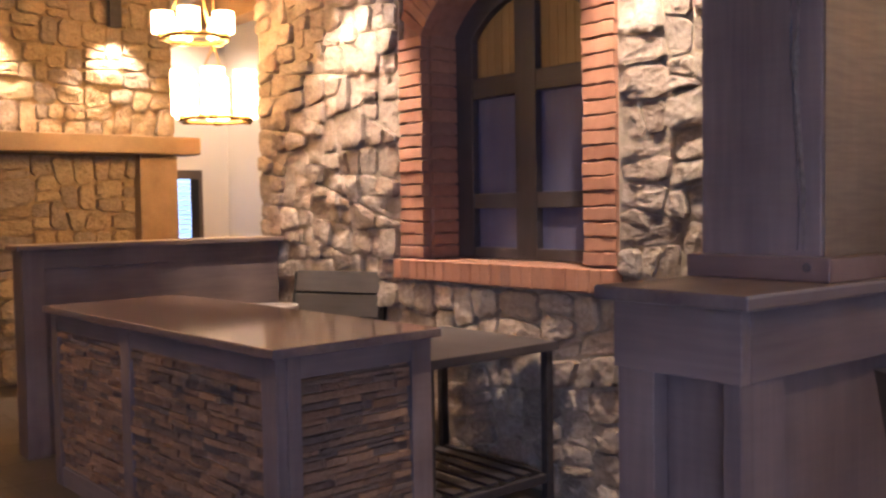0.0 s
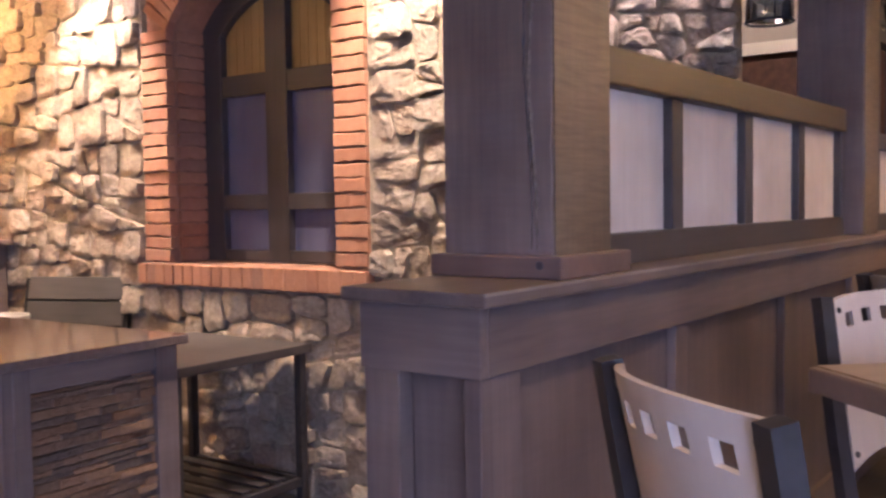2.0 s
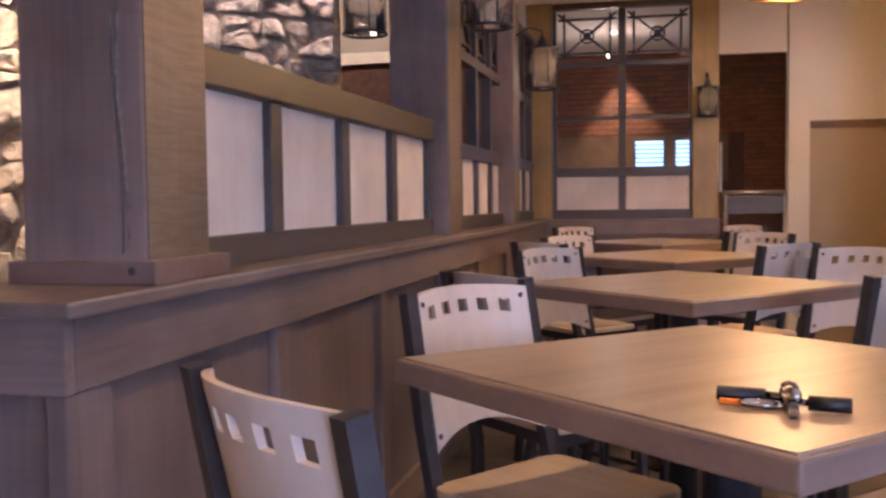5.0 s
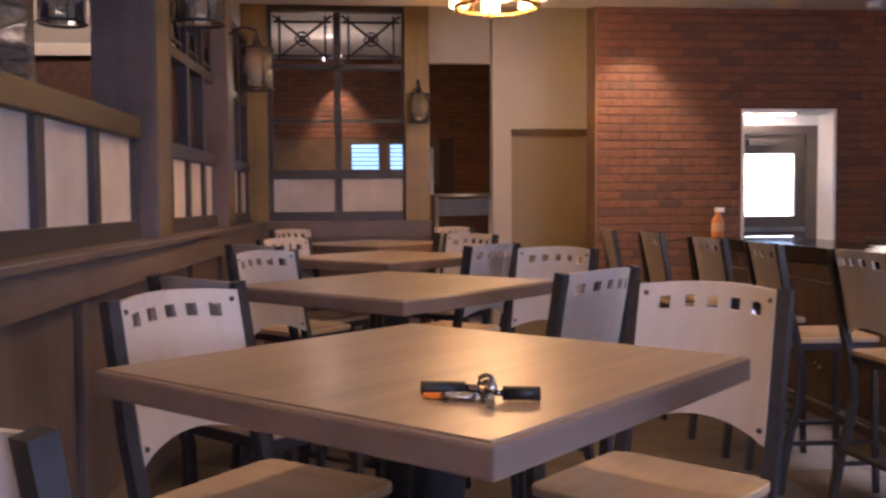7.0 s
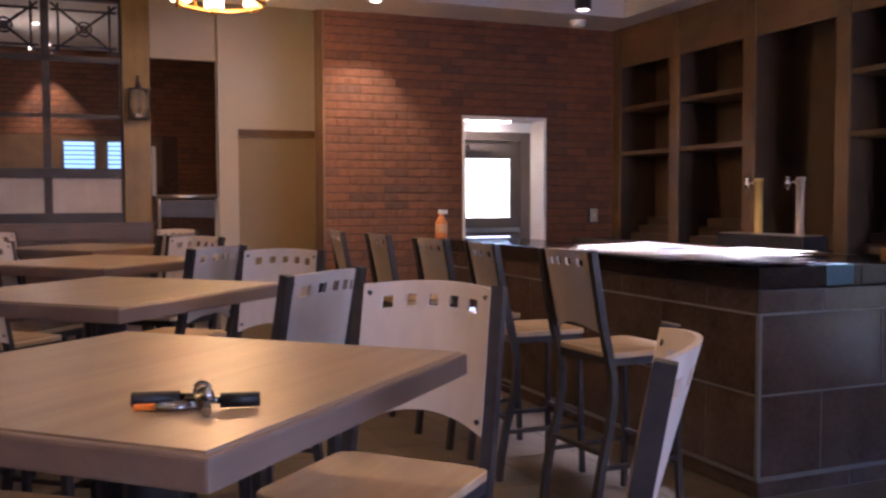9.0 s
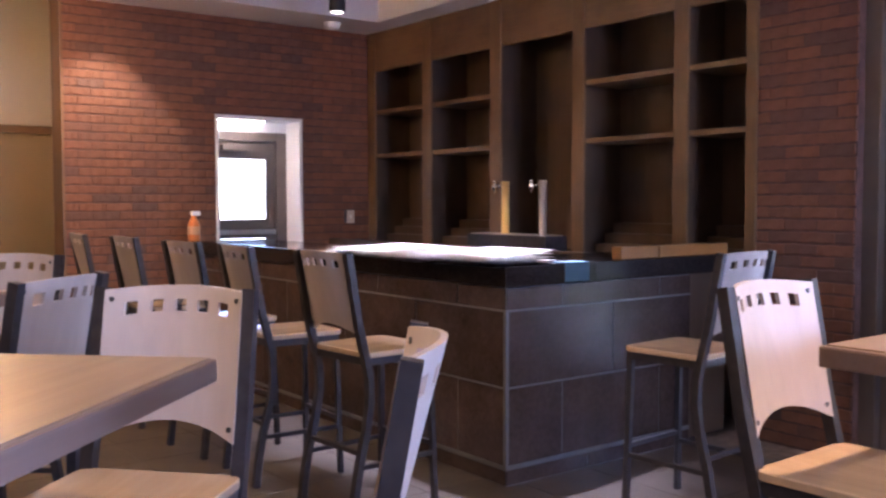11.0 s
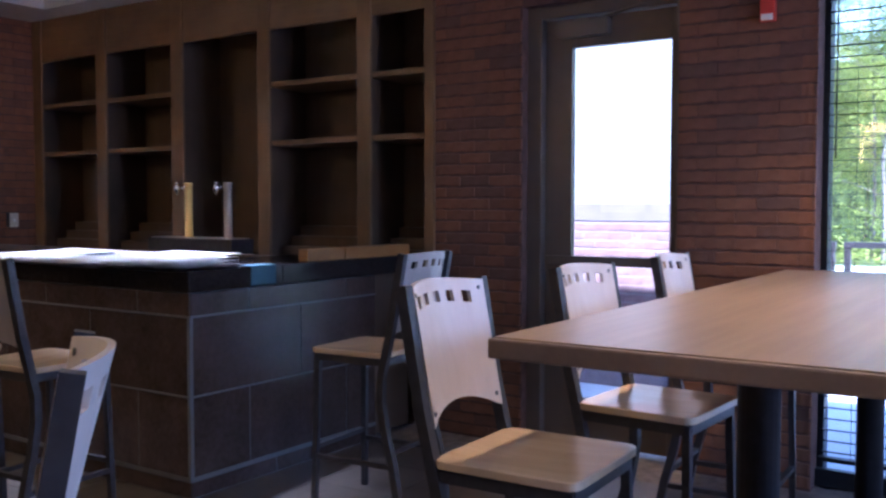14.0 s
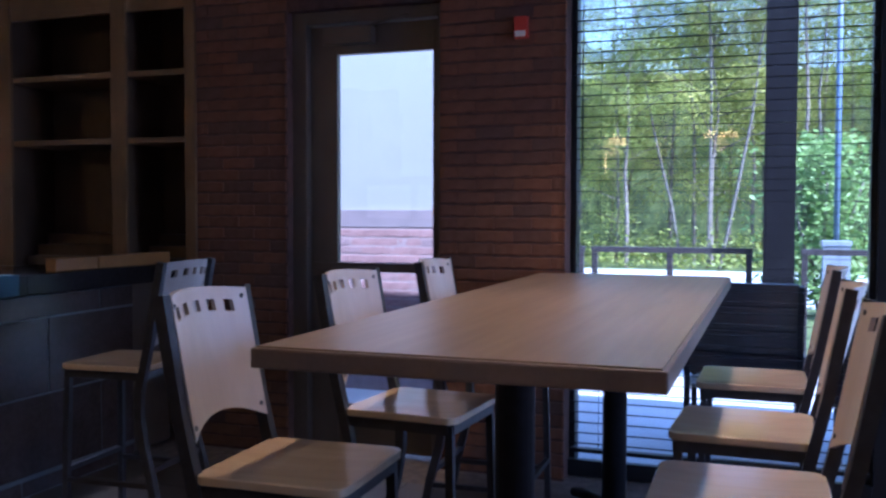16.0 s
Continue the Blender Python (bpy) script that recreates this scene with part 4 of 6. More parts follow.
part("hook", tube(bmesh.new(), [(-0.03 + 0.03 * math.cos(i * 0.4), -0.012 + 0.018 * math.sin(i * 0.4), 0.008) for i in range(16)], 0.006, 8), M_CHROME, fit)
M_ORANGE = plain("orange_plastic", (0.85, 0.22, 0.02), 0.4)
part("tag", bx(-0.10, -0.05, -0.008, 0.012, 0.0, 0.010, bev=0.003), M_ORANGE, fit, "orange plastic tag")
grip = thing("nozzle_grip", pose(0.2545, 1.433, TZ + 0.004, -0.6, 0.65, -8) @ Matrix.Diagonal((0.84, 0.84, 0.84, 1)), "loose black rubber grip on the table", "grip")
part("sleeve", tube(bmesh.new(), [(-0.035, 0, 0.0145), (0.035, 0, 0.0145)], 0.0135, 14), M_BLACK, grip)
part("tip", tube(bmesh.new(), [(-0.05, 0, 0.0145), (-0.035, 0, 0.0145)], 0.006, 10), M_CHROME, grip)

# ---------------------------------------------------------------- bar
BX, BY, BT = 2.94, 3.37, 1.072
bar = thing("bar_counter", pose(0, 0, 0), "dark tiled bar with metal tile trim and a black stone top", "bar")
part("core", box(bmesh.new(), BX + 0.012, BX + 0.55, BY + 0.012, 7.20, 0.0, BT - 0.101), M_BLACK, bar)
part("core", box(bmesh.new(), BX + 0.55, 4.32, BY + 0.012, BY + 0.55, 0.0, BT - 0.101), M_BLACK, bar)
part("worktop", bx(BX - 0.014, BX + 0.60, BY - 0.014, 7.20, BT - 0.10, BT, bev=0.004), M_BARTOP, bar, "polished black stone top")
part("worktop", bx(BX + 0.60, 4.69, BY - 0.014, BY + 0.60, BT - 0.10, BT - 0.0005, bev=0.004), M_BARTOP, bar, "polished black stone top")
tiles = ((0.004, 0.084, 0.56), (0.10, 0.483, 0.375), (0.483, 0.857, 0.745), (0.857, 0.97, 0.375))
for z0, z1, first in tiles:
    u = 0.0
    step = first
    while u < 3.8:
        a, b = u + 0.004, min(u + step, 3.8) - 0.003
        part("tile", bx(BX - 0.002, BX + 0.012, BY + a, BY + b, z0 + 0.004, z1 - 0.004, bev=0.0015), M_TILE, bar)
        u, step = u + step, 0.745
    u, step = 0.0, first
    while u < 1.38:
        a, b = u + 0.004, min(u + step, 1.38) - 0.003
        if b - a > 0.03:
            part("tile", bx(BX + a, BX + b, BY - 0.002, BY + 0.012, z0 + 0.004, z1 - 0.004, bev=0.0015), M_TILE, bar)
        u, step = u + step, 0.745
part("gate", bx(4.326, 4.69, BY + 0.03, BY + 0.07, 0.02, BT - 0.102), M_OAK_SHADED, bar, "brown timber gate at the end of the bar")
M_GROUT = plain("light_grout", (0.15, 0.14, 0.14), 0.8)
part("grout", box(bmesh.new(), BX + 0.0005, BX + 0.0115, BY + 0.004, 7.17, 0.002, 0.968), M_GROUT, bar)
part("grout", box(bmesh.new(), BX + 0.004, 4.315, BY + 0.0005, BY + 0.0115, 0.002, 0.968), M_GROUT, bar)
for z, h in ((0.852, 0.010), (0.478, 0.008), (0.082, 0.022)):
    part("trim", bx(BX - 0.006, BX, BY - 0.006, 7.17, z, z + h, bev=0.001), M_TRIM, bar, "aluminium tile trim")
    part("trim", bx(BX + 0.0005, 4.32, BY - 0.006, BY, z, z + h, bev=0.001), M_TRIM, bar, "aluminium tile trim")
part("corner_trim", bx(BX - 0.008, BX + 0.012, BY - 0.008, BY + 0.012, 0.084, 0.858, bev=0.002), M_TRIM, bar, "aluminium corner trim")
M_PAPER = plain("white_paper", (0.86, 0.85, 0.84), 0.6, 0, 0.02)
M_BLUE = plain("blue_cloth", (0.055, 0.115, 0.15), 0.7)
rnd = random.Random(5)


def sheet_set(wx, wy, thick, curl):
    """A bound set of drawing sheets, curling up on one side."""
    bm, nx, ny = bmesh.new(), 8, 8
    g = [[bm.verts.new((wx * (i / nx - 0.5), wy * (q / ny - 0.5), curl * (i / nx) ** 2)) for q in range(ny + 1)] for i in range(nx + 1)]
    for i in range(nx):
        for q in range(ny):
            bm.faces.new((g[i][q], g[i + 1][q], g[i + 1][q + 1], g[i][q + 1]))
    bmesh.ops.solidify(bm, geom=bm.faces[:], thickness=-thick)
    return bm


for x, y, a, wx, wy, n, thick, step in ((3.055, 3.60, 1, 0.40, 0.50, 5, 0.0115, 0.0145), (3.10, 4.42, -3, 0.50, 1.05, 5, 0.008, 0.0095)):
    st = thing("paper_stack", pose(x, y, BT + 0.001, 0, 0, a), "stack of large white drawing sets fanned out on the bar", "papers", "paper stacks")
    for k in range(n):
        sh = part("sheet_set", sheet_set(wx, wy, thick, 0.003 * k), M_PAPER, st)
        sh.matrix_local = pose(rnd.uniform(-0.012, 0.012), rnd.uniform(-0.012, 0.020), step * k, 0, 0, rnd.uniform(-2.0, 2.0))
    if wy > 0.9:
        for k in range(4):
            part("drawing_bar", bx(-0.12, 0.02 + 0.03 * k, -0.30 + 0.05 * k, -0.275 + 0.05 * k, 0.0475, 0.0480, bev=0), M_BLUE, st, "grey printed bar")
cloth = thing("bar_towel", pose(3.40, BY - 0.018, BT - 0.088), "small blue-green cloth hanging over the bar edge", "cloth")
part("hem", bx(-0.085, 0.085, -0.003, 0.003, -0.005, 0.088, bev=0.002), M_BLUE, cloth)
part("fold", bx(-0.085, 0.085, -0.003, 0.10, 0.0885, 0.093, bev=0.002), M_BLUE, cloth)

bottle = thing("spray_bottle", pose(2.90, 7.10, BT), "orange plastic spray bottle standing on the bar", "bottle")
bm = bmesh.new()
lathe(bm, [(0.045, 0.0), (0.048, 0.02), (0.048, 0.13), (0.03, 0.17), (0.018, 0.19), (0.018, 0.205)], sides=20)
part("body", bm, plain("translucent_orange_plastic", (0.62, 0.20, 0.04), 0.35), bottle)
part("label", lathe(bmesh.new(), [(0.0485, 0.055), (0.0488, 0.060), (0.0488, 0.115), (0.0485, 0.12)], sides=20), plain("faded_label", (0.62, 0.36, 0.20), 0.6), bottle, "faded pale label")
part("cap", bx(-0.02, 0.05, -0.018, 0.018, 0.205, 0.24), M_PAPER, bottle, "white trigger head")
# back bar and taps
back_bar = thing("back_bar", pose(0, 0, 0), "dark back bar counter below the shelving", "counter")
part("cabinet", box(bmesh.new(), 4.30, 5.14, 4.0, 7.32, 0, 0.98), M_OAK_SHADED, back_bar)
part("worktop", bx(4.26, 5.14, 3.98, 7.33, 0.98, 1.02), M_BARTOP, back_bar)
part("splash", bx(4.26, 4.30, 4.0, 7.32, 0.96, 1.06), M_OAK_SHADED, back_bar)
tray = thing("tap_tray", pose(4.42, 4.98, 1.02), "dark steel drip tray under the beer taps", "tray")
part("tray_box", bx(-0.10, 0.10, -0.42, 0.42, 0, 0.128), M_IRON, tray)
part("grille", bx(-0.08, 0.08, -0.40, 0.40, 0.128, 0.134, bev=0.001), M_STEEL, tray)
M_FAUCET = plain("bright_chrome", (0.78, 0.77, 0.76), 0.12, 1.0, 0.03)
for y, mat, lab in ((5.085, M_TAP_BRASS, "tall round brass beer tap tower"), (4.695, M_TAP_STEEL, "tall round brushed steel beer tap tower")):
    t = thing("tap_tower", pose(4.42, y, 1.154), lab + " with a chrome faucet", "beer tap", "beer taps")
    part("column", lathe(bmesh.new(), [(0.034, 0.0), (0.034, 0.006), (0.028, 0.010), (0.028, 0.352), (0.031, 0.356), (0.031, 0.370), (0.026, 0.374), (0.002, 0.375)], sides=24), mat, t)
    part("shank", tube(bmesh.new(), [(-0.005, 0.025, 0.338), (-0.02, 0.065, 0.338)], 0.013, 12), M_FAUCET, t)
    part("faucet", lathe(bmesh.new(), [(0.002, 0.292), (0.010, 0.292), (0.011, 0.312), (0.020, 0.318), (0.022, 0.345), (0.014, 0.352), (0.012, 0.362), (0.018, 0.368), (0.016, 0.378), (0.002, 0.380)], (-0.03, 0.082, 0), 18), M_FAUCET, t, "chrome faucet head")
boards = thing("board_stack", pose(4.24, 3.415, BT), "two light wooden boards lying on the bar", "boards")
part("board", bx(-0.17, 0.44, -0.035, 0.035, 0, 0.066), M_BOARD, boards)
part("board", bx(-0.48, -0.175, -0.033, 0.035, 0, 0.068), M_BOARD, boards)

# shelving behind the bar
shelf = thing("bar_shelving", pose(0, 0, 0), "built-in olive-brown oak bar shelving with five open bays", "shelving")
posts = [(7.29, 0.12), (6.43, 0.125), (5.53, 0.13), (4.64, 0.115), (3.757, 0.11), (3.25, 0.07)]
for y, w in posts:
    part("post", bx(W - 0.02, W + 0.003, y - w / 2, y + w / 2, 1.0, ZC), M_SHELF, shelf)
    part("divider", bx(W + 0.004, 5.15, y - 0.012, y + 0.012, 1.0, 2.80), M_OAK_SHADED, shelf)
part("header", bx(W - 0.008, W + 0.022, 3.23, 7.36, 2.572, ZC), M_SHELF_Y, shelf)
part("back_panel", box(bmesh.new(), 5.12, 5.155, 3.25, 7.34, 1.0, ZC), M_OAK_SHADED, shelf)
for (ya, wa), (yb, wb) in zip(posts, posts[1:]):
    y0, y1 = yb + wb / 2, ya - wa / 2
    if (yb, wb) != posts[3]:
        for z in (2.22, 1.82):
            part("shelf", bx(W, 5.12, y0 - 0.03, y1 + 0.03, z - 0.035, z, bev=0.003), M_SHELF_Y, shelf)
        for k in range(3):
            part("bottle_step", bx(W + 0.10 + 0.09 * k, 5.12, y0, y1, 1.02 + 0.07 * k, 1.09 + 0.07 * k, bev=0.002), M_OAK_SHADED, shelf)
# ---------------------------------------------------------------- doors and windows
door = thing("door_1", pose(WG, 0, 0), "bronze-framed glazed exterior door with a push bar and closer", "door", kind="structure")
for y0, y1 in ((2.53, 2.62), (1.70, 1.735)):
    part("jamb", bx(-0.05, 0.10, y0, y1, 0, 2.50), M_BRONZE, door)
part("head", bx(-0.05, 0.10, 1.735, 2.53, 2.43, 2.50), M_BRONZE, door)
leaf = part("leaf", bx(0, 0.045, 2.36, 2.525, 0.02, 2.425), M_BRONZE, door)
part("stile", bx(0, 0.045, 1.74, 1.782, 0.02, 2.425), M_BRONZE, leaf)
part("top_rail", bx(0, 0.045, 1.782, 2.36, 2.262, 2.425), M_BRONZE, leaf)
part("bottom_rail", bx(0, 0.045, 1.782, 2.36, 0.02, 0.28), M_BRONZE, leaf)
g = part("glass", box(bmesh.new(), 0.02, 0.026, 1.779, 2.363, 0.27, 2.265), M_GLASS, leaf)
g.visible_shadow = False
part("push_bar", bx(-0.05, -0.015, 1.78, 2.50, 1.04, 1.09), M_BRONZE, leaf)
part("closer", bx(-0.07, -0.005, 2.12, 2.42, 2.31, 2.40), M_BRONZE, leaf)
part("closer_arm", tube(bmesh.new(), [(-0.03, 2.2, 2.40), (-0.06, 1.95, 2.44), (-0.02, 1.85, 2.46)], 0.010, 6), M_BRONZE, leaf)


def storefront(y0, y1, label):
    t = thing("window_2", pose(WG, 0, 0), label, "window", kind="structure")
    for a, b in ((y0, y0 + 0.03), (y1 - 0.03, y1)):
        part("window_frame", bx(0.02, 0.12, a, b, 0.06, 2.60), M_BLACK, t)
    for z0, z1 in ((0.0, 0.06), (2.54, 2.62)):
        part("window_frame", bx(0.02, 0.12, y0, y1, z0, z1), M_BLACK, t)
    part("window_sill", bx(-0.02, 0.02, y0, y1, 0.0, 0.085), M_BLACK, t)
    p = part("pane", box(bmesh.new(), 0.07, 0.076, y0 + 0.03, y1 - 0.03, 0.06, 2.54), M_GLASS, t)
    p.visible_shadow = False
    return t


def blind(y0, y1):
    t = thing("window_blind", pose(WG - 0.02, 0, 0), "open dark horizontal slat blind in the window", "blind", "window blinds")
    part("head_rail", bx(-0.03, 0.03, y0, y1, 2.50, 2.55), M_BLACK, t)
    part("bottom_rail", bx(-0.025, 0.025, y0, y1, 0.13, 0.15), M_BLACK, t)
    me = finish("slat", bx(-0.0125, 0.0125, y0, y1, -0.001, 0.001, bev=0), M_SLATBLIND)
    for k in range(43):
        piece("slat", me, t, pose(0, 0, 0.175 + 0.0545 * k, 0, 1.2, 0))
    for y in (y0 + 0.15, y1 - 0.15):
        part("ladder_cord", tube(bmesh.new(), [(-0.0125, y, 0.14), (-0.0125, y, 2.5)], 0.0012, 4), M_SLATBLIND, t)
    part("tilt_wand", tube(bmesh.new(), [(-0.035, y1 - 0.06, 2.5), (-0.035, y1 - 0.06, 1.6)], 0.004, 6), M_BLACK, t)


storefront(-0.44, 1.02, "floor-to-ceiling dark-framed window with an open blind")
storefront(-1.80, -0.50, "second floor-to-ceiling dark-framed window with an open blind")
storefront(-3.4, -1.86, "third floor-to-ceiling dark-framed window")
slab("trim_mullion", WG - 0.02, WG + 0.14, -0.50, -0.44, 0, 2.62, M_BLACK, "dark steel mullion between the windows")
slab("trim_mullion_2", WG - 0.02, WG + 0.14, -1.86, -1.80, 0, 2.62, M_BLACK, "dark steel mullion between the windows")
blind(-0.425, 1.005)
blind(-1.785, -0.515)

# far door in its white-lined opening
slab("trim_opening_1", 3.20, 3.225, YB, 7.66, 0, 2.09, M_TRIM_WHITE, "white painted door lining")
slab("trim_opening_2", 3.985, 4.01, YB - 0.005, 7.66, 0, 2.09, M_TRIM_WHITE, "white painted door lining")
slab("trim_opening_3", 3.20, 4.01, YB - 0.005, 7.66, 2.09, 2.115, M_TRIM_WHITE, "white painted door lining")
slab("trim_opening_4", 3.225, 3.985, 7.60, 7.65, 2.0, 2.09, M_TRIM_WHITE, "white painted head panel")
door2 = thing("door_2", pose(0, 7.62, 0), "brown glazed exterior door with a panic bar in a white opening", "door", kind="structure")
for x0, x1 in ((3.884, 3.985), (3.225, 3.26)):
    part("jamb", bx(x0, x1, -0.02, 0.06, 0, 2.0), M_BRONZE, door2)
part("head", bx(3.26, 3.884, -0.02, 0.06, 1.92, 2.0), M_BRONZE, door2)
leaf2 = part("leaf", bx(3.80, 3.882, 0.01, 0.05, 0.02, 1.918), M_BRONZE, door2)
part("stile", bx(3.262, 3.355, 0.01, 0.05, 0.02, 1.918), M_BRONZE, leaf2)
for z0, z1 in ((1.76, 1.918), (1.06, 1.232), (0.02, 0.35)):
    part("rail", bx(3.355, 3.80, 0.01, 0.05, z0, z1), M_BRONZE, leaf2)
for z0, z1 in ((1.232, 1.76), (0.35, 1.06)):
    g = part("glass", box(bmesh.new(), 3.355, 3.80, 0.028, 0.034, z0, z1), M_GLASS, leaf2)
    g.visible_shadow = False
part("panic_bar", bx(3.30, 3.86, -0.05, -0.01, 1.10, 1.14), M_STEEL, leaf2)
part("closer", bx(3.36, 3.60, -0.05, 0.005, 1.83, 1.88), M_BRONZE, leaf2)
slab("wall_vestibule", 2.61, 2.66, 7.66, 12.3, 0, 3.3, M_WHITE, "plain white vestibule wall")

strip = thing("light_strip", pose(3.55, 7.42, 2.088), "bright white light strip under the door head", "light")
part("housing", bx(-0.30, 0.14, -0.03, 0.03, -0.012, 0.002, bev=0.002), M_TRIM_WHITE, strip)
part("tube", bx(-0.29, 0.13, -0.025, 0.025, -0.016, -0.0125, bev=0.001), emit("led_strip", (1.0, 0.88, 0.70), 4.5), strip)

# switches, alarm, detector
sw = thing("light_switch", pose(4.475, YB - 0.012, 1.25), "cream switch plate on the brick wall", "switch")
part("back_box", bx(-0.040, 0.040, -0.030, 0.012, -0.060, 0.060), M_IRON, sw, "dark back box")
part("plate", bx(-0.036, 0.040, -0.038, -0.0305, -0.058, 0.058), M_BEIGE, sw)
part("toggle", bx(-0.008, 0.008, -0.046, -0.038, -0.015, 0.015), M_TRIM_WHITE, sw)
M_RED = plain("red_plastic", (0.55, 0.05, 0.03), 0.4)
al = thing("fire_alarm", pose(W - 0.004, 1.247, 2.31) @ Matrix.Diagonal((0.78, 0.78, 0.78, 1)), "red fire alarm strobe with a white lens on the brick", "alarm")
part("body", bx(-0.05, 0.0, -0.045, 0.045, -0.06, 0.08), M_RED, al)
part("lens", bx(-0.065, -0.05, -0.035, 0.035, -0.055, -0.015), M_TRIM_WHITE, al, "white strobe lens")
sd = thing("smoke_detector", pose(4.15, 7.05, ZC), "white smoke detector on the ceiling", "detector")
part("body", lathe(bmesh.new(), [(0.05, -0.055), (0.065, -0.04), (0.07, 0.0)], sides=20), M_TRIM_WHITE, sd)
part("base", lathe(bmesh.new(), [(0.075, -0.012), (0.075, -0.001)], sides=20), M_TRIM_WHITE, sd)

# ---------------------------------------------------------------- lamps
M_LENS = emit("downlight_lens", (1.0, 0.86, 0.68), 0.6)
M_SHADE = emit("lit_fabric_shade", (1.0, 0.66, 0.28), 0.8)
M_AGED = plain("aged_brass", (0.34, 0.22, 0.07), 0.42, 1.0, 0.15)
M_SHADE_LOUNGE = emit("bright_cream_shade", (1.0, 0.60, 0.19), 3.0)


def downlight(x, y, z, target, energy, cone, color=SOFT, black=False, blend=0.6, drop=0.0):
    t = thing("downlight", pose(x, y, z), ("black cylinder" if black else "small white recessed") + " ceiling spotlight, lit", "downlight", "ceiling spotlights")
    if black:
        part("can", lathe(bmesh.new(), [(0.055, -0.16 - drop), (0.06, -0.155 - drop), (0.06, -0.002)], sides=20), M_BLACK, t)
        zz = -0.163 - drop
    else:
        part("ring", lathe(bmesh.new(), [(0.055, -0.008), (0.065, -0.004), (0.065, -0.001)], sides=20), M_TRIM_WHITE, t)
        zz = -0.011
    part("lens", lathe(bmesh.new(), [(0.040, zz), (0.042, zz + 0.002)], sides=16), M_LENS, t)
    lamp("spot", "SPOT", (x, y, z + zz - 0.015), energy, color, target, cone=cone, blend=blend, size=0.04)


downlight(2.28, 6.90, ZC, (2.25, 7.38, 0.9), 110, 80, WARM)
downlight(-2.2, 7.3, 3.75, (-2.2, 8.0, 2.4), 130, 80, SOFT)
for y in (3.72, 4.85):
    downlight(3.10, y, ZC + 0.28, (3.13, y - 0.14, 1.0), 800, 40, (0.95, 0.95, 1.0), True, drop=0.28)
downlight(4.15, 4.9, ZC + 0.28, (4.35, 4.9, 1.0), 70, 60, SOFT, True, drop=0.28)
downlight(3.55, 5.95, ZC + 0.28, (3.55, 5.95, 0), 20, 60, (0.85, 0.9, 1.0), True, drop=0.28)
for x, y in ((0.2, 1.9), (0.2, 4.6), (2.0, 2.4), (2.0, 5.4)):
    downlight(x, y, ZC, (x, y, 0), 95, 125, DINING, blend=0.8)
# unseen downlight behind the camera, added to brighten the near post faces
downlight(0.2, -1.2, ZC, (0.2, -1.0, 0), 190, 130, SOFT, blend=0.8)
for x, y in ((2.6, 0.5), (3.9, 0.45)):
    downlight(x, y, ZC, (x, y, 0), 330, 96, TABLE_LIGHT, blend=0.9)
# grazing the fieldstone, round the window
for x, y in ((-4.62, YS - 0.47), (-2.38, YS - 0.47)):
    downlight(x, y, 3.05, (x, YS, 1.0), 500, 72, (1.0, 0.80, 0.50))
downlight(-4.33, YS - 0.16, 3.05, (-4.34, YS, 2.3), 60, 50, SOFT)
downlight(-3.7, 0.3, 3.75, (-3.7, 1.4, 0.4), 190, 75, WARM)
slab("ceiling_soffit_stone", -5.85, -1.8, YS - 0.85, YS - 0.02, 3.05, 3.12, M_CEIL, "plaster soffit holding the spotlights over the stone")
# unseen puck fixtures and spots, added to give the arch its amber glow
for x in (AC - 0.27, AC + 0.27):
    nl = thing("niche_light", pose(x, YS + 0.14, 2.60), "small added puck light, unseen under the brick arch", "light", "arch lights")
    part("housing", lathe(bmesh.new(), [(0.022, 0.0), (0.028, 0.004), (0.028, 0.034)], sides=16), M_BLACK, nl)
    part("lens", lathe(bmesh.new(), [(0.016, -0.004), (0.018, -0.001)], sides=12), M_LENS, nl)
    lamp("window_glow", "SPOT", (x, YS + 0.14, 2.57), 7, (1.0, 0.66, 0.15), (x, YS + 0.255, 2.36), cone=85, blend=1.0, size=0.03)
downlight(-9.0, 4.35, 3.75, (-9.7, 4.4, 1.2), 170, 110, WARM, True)
for x in (-2.35, -1.86):
    downlight(x, 5.05, 3.25, (x, 5.35, 2.2), 135, 42, SOFT)
downlight(-0.1, 11.95, 3.24, (-0.1, 12.35, 1.6), 120, 62, WARM)
for x, y, e in ((-0.2, 10.6, 130), (1.6, 8.2, 15)):
    downlight(x, y, 3.24, (x, y, 0), e, 125, SOFT, blend=0.8)


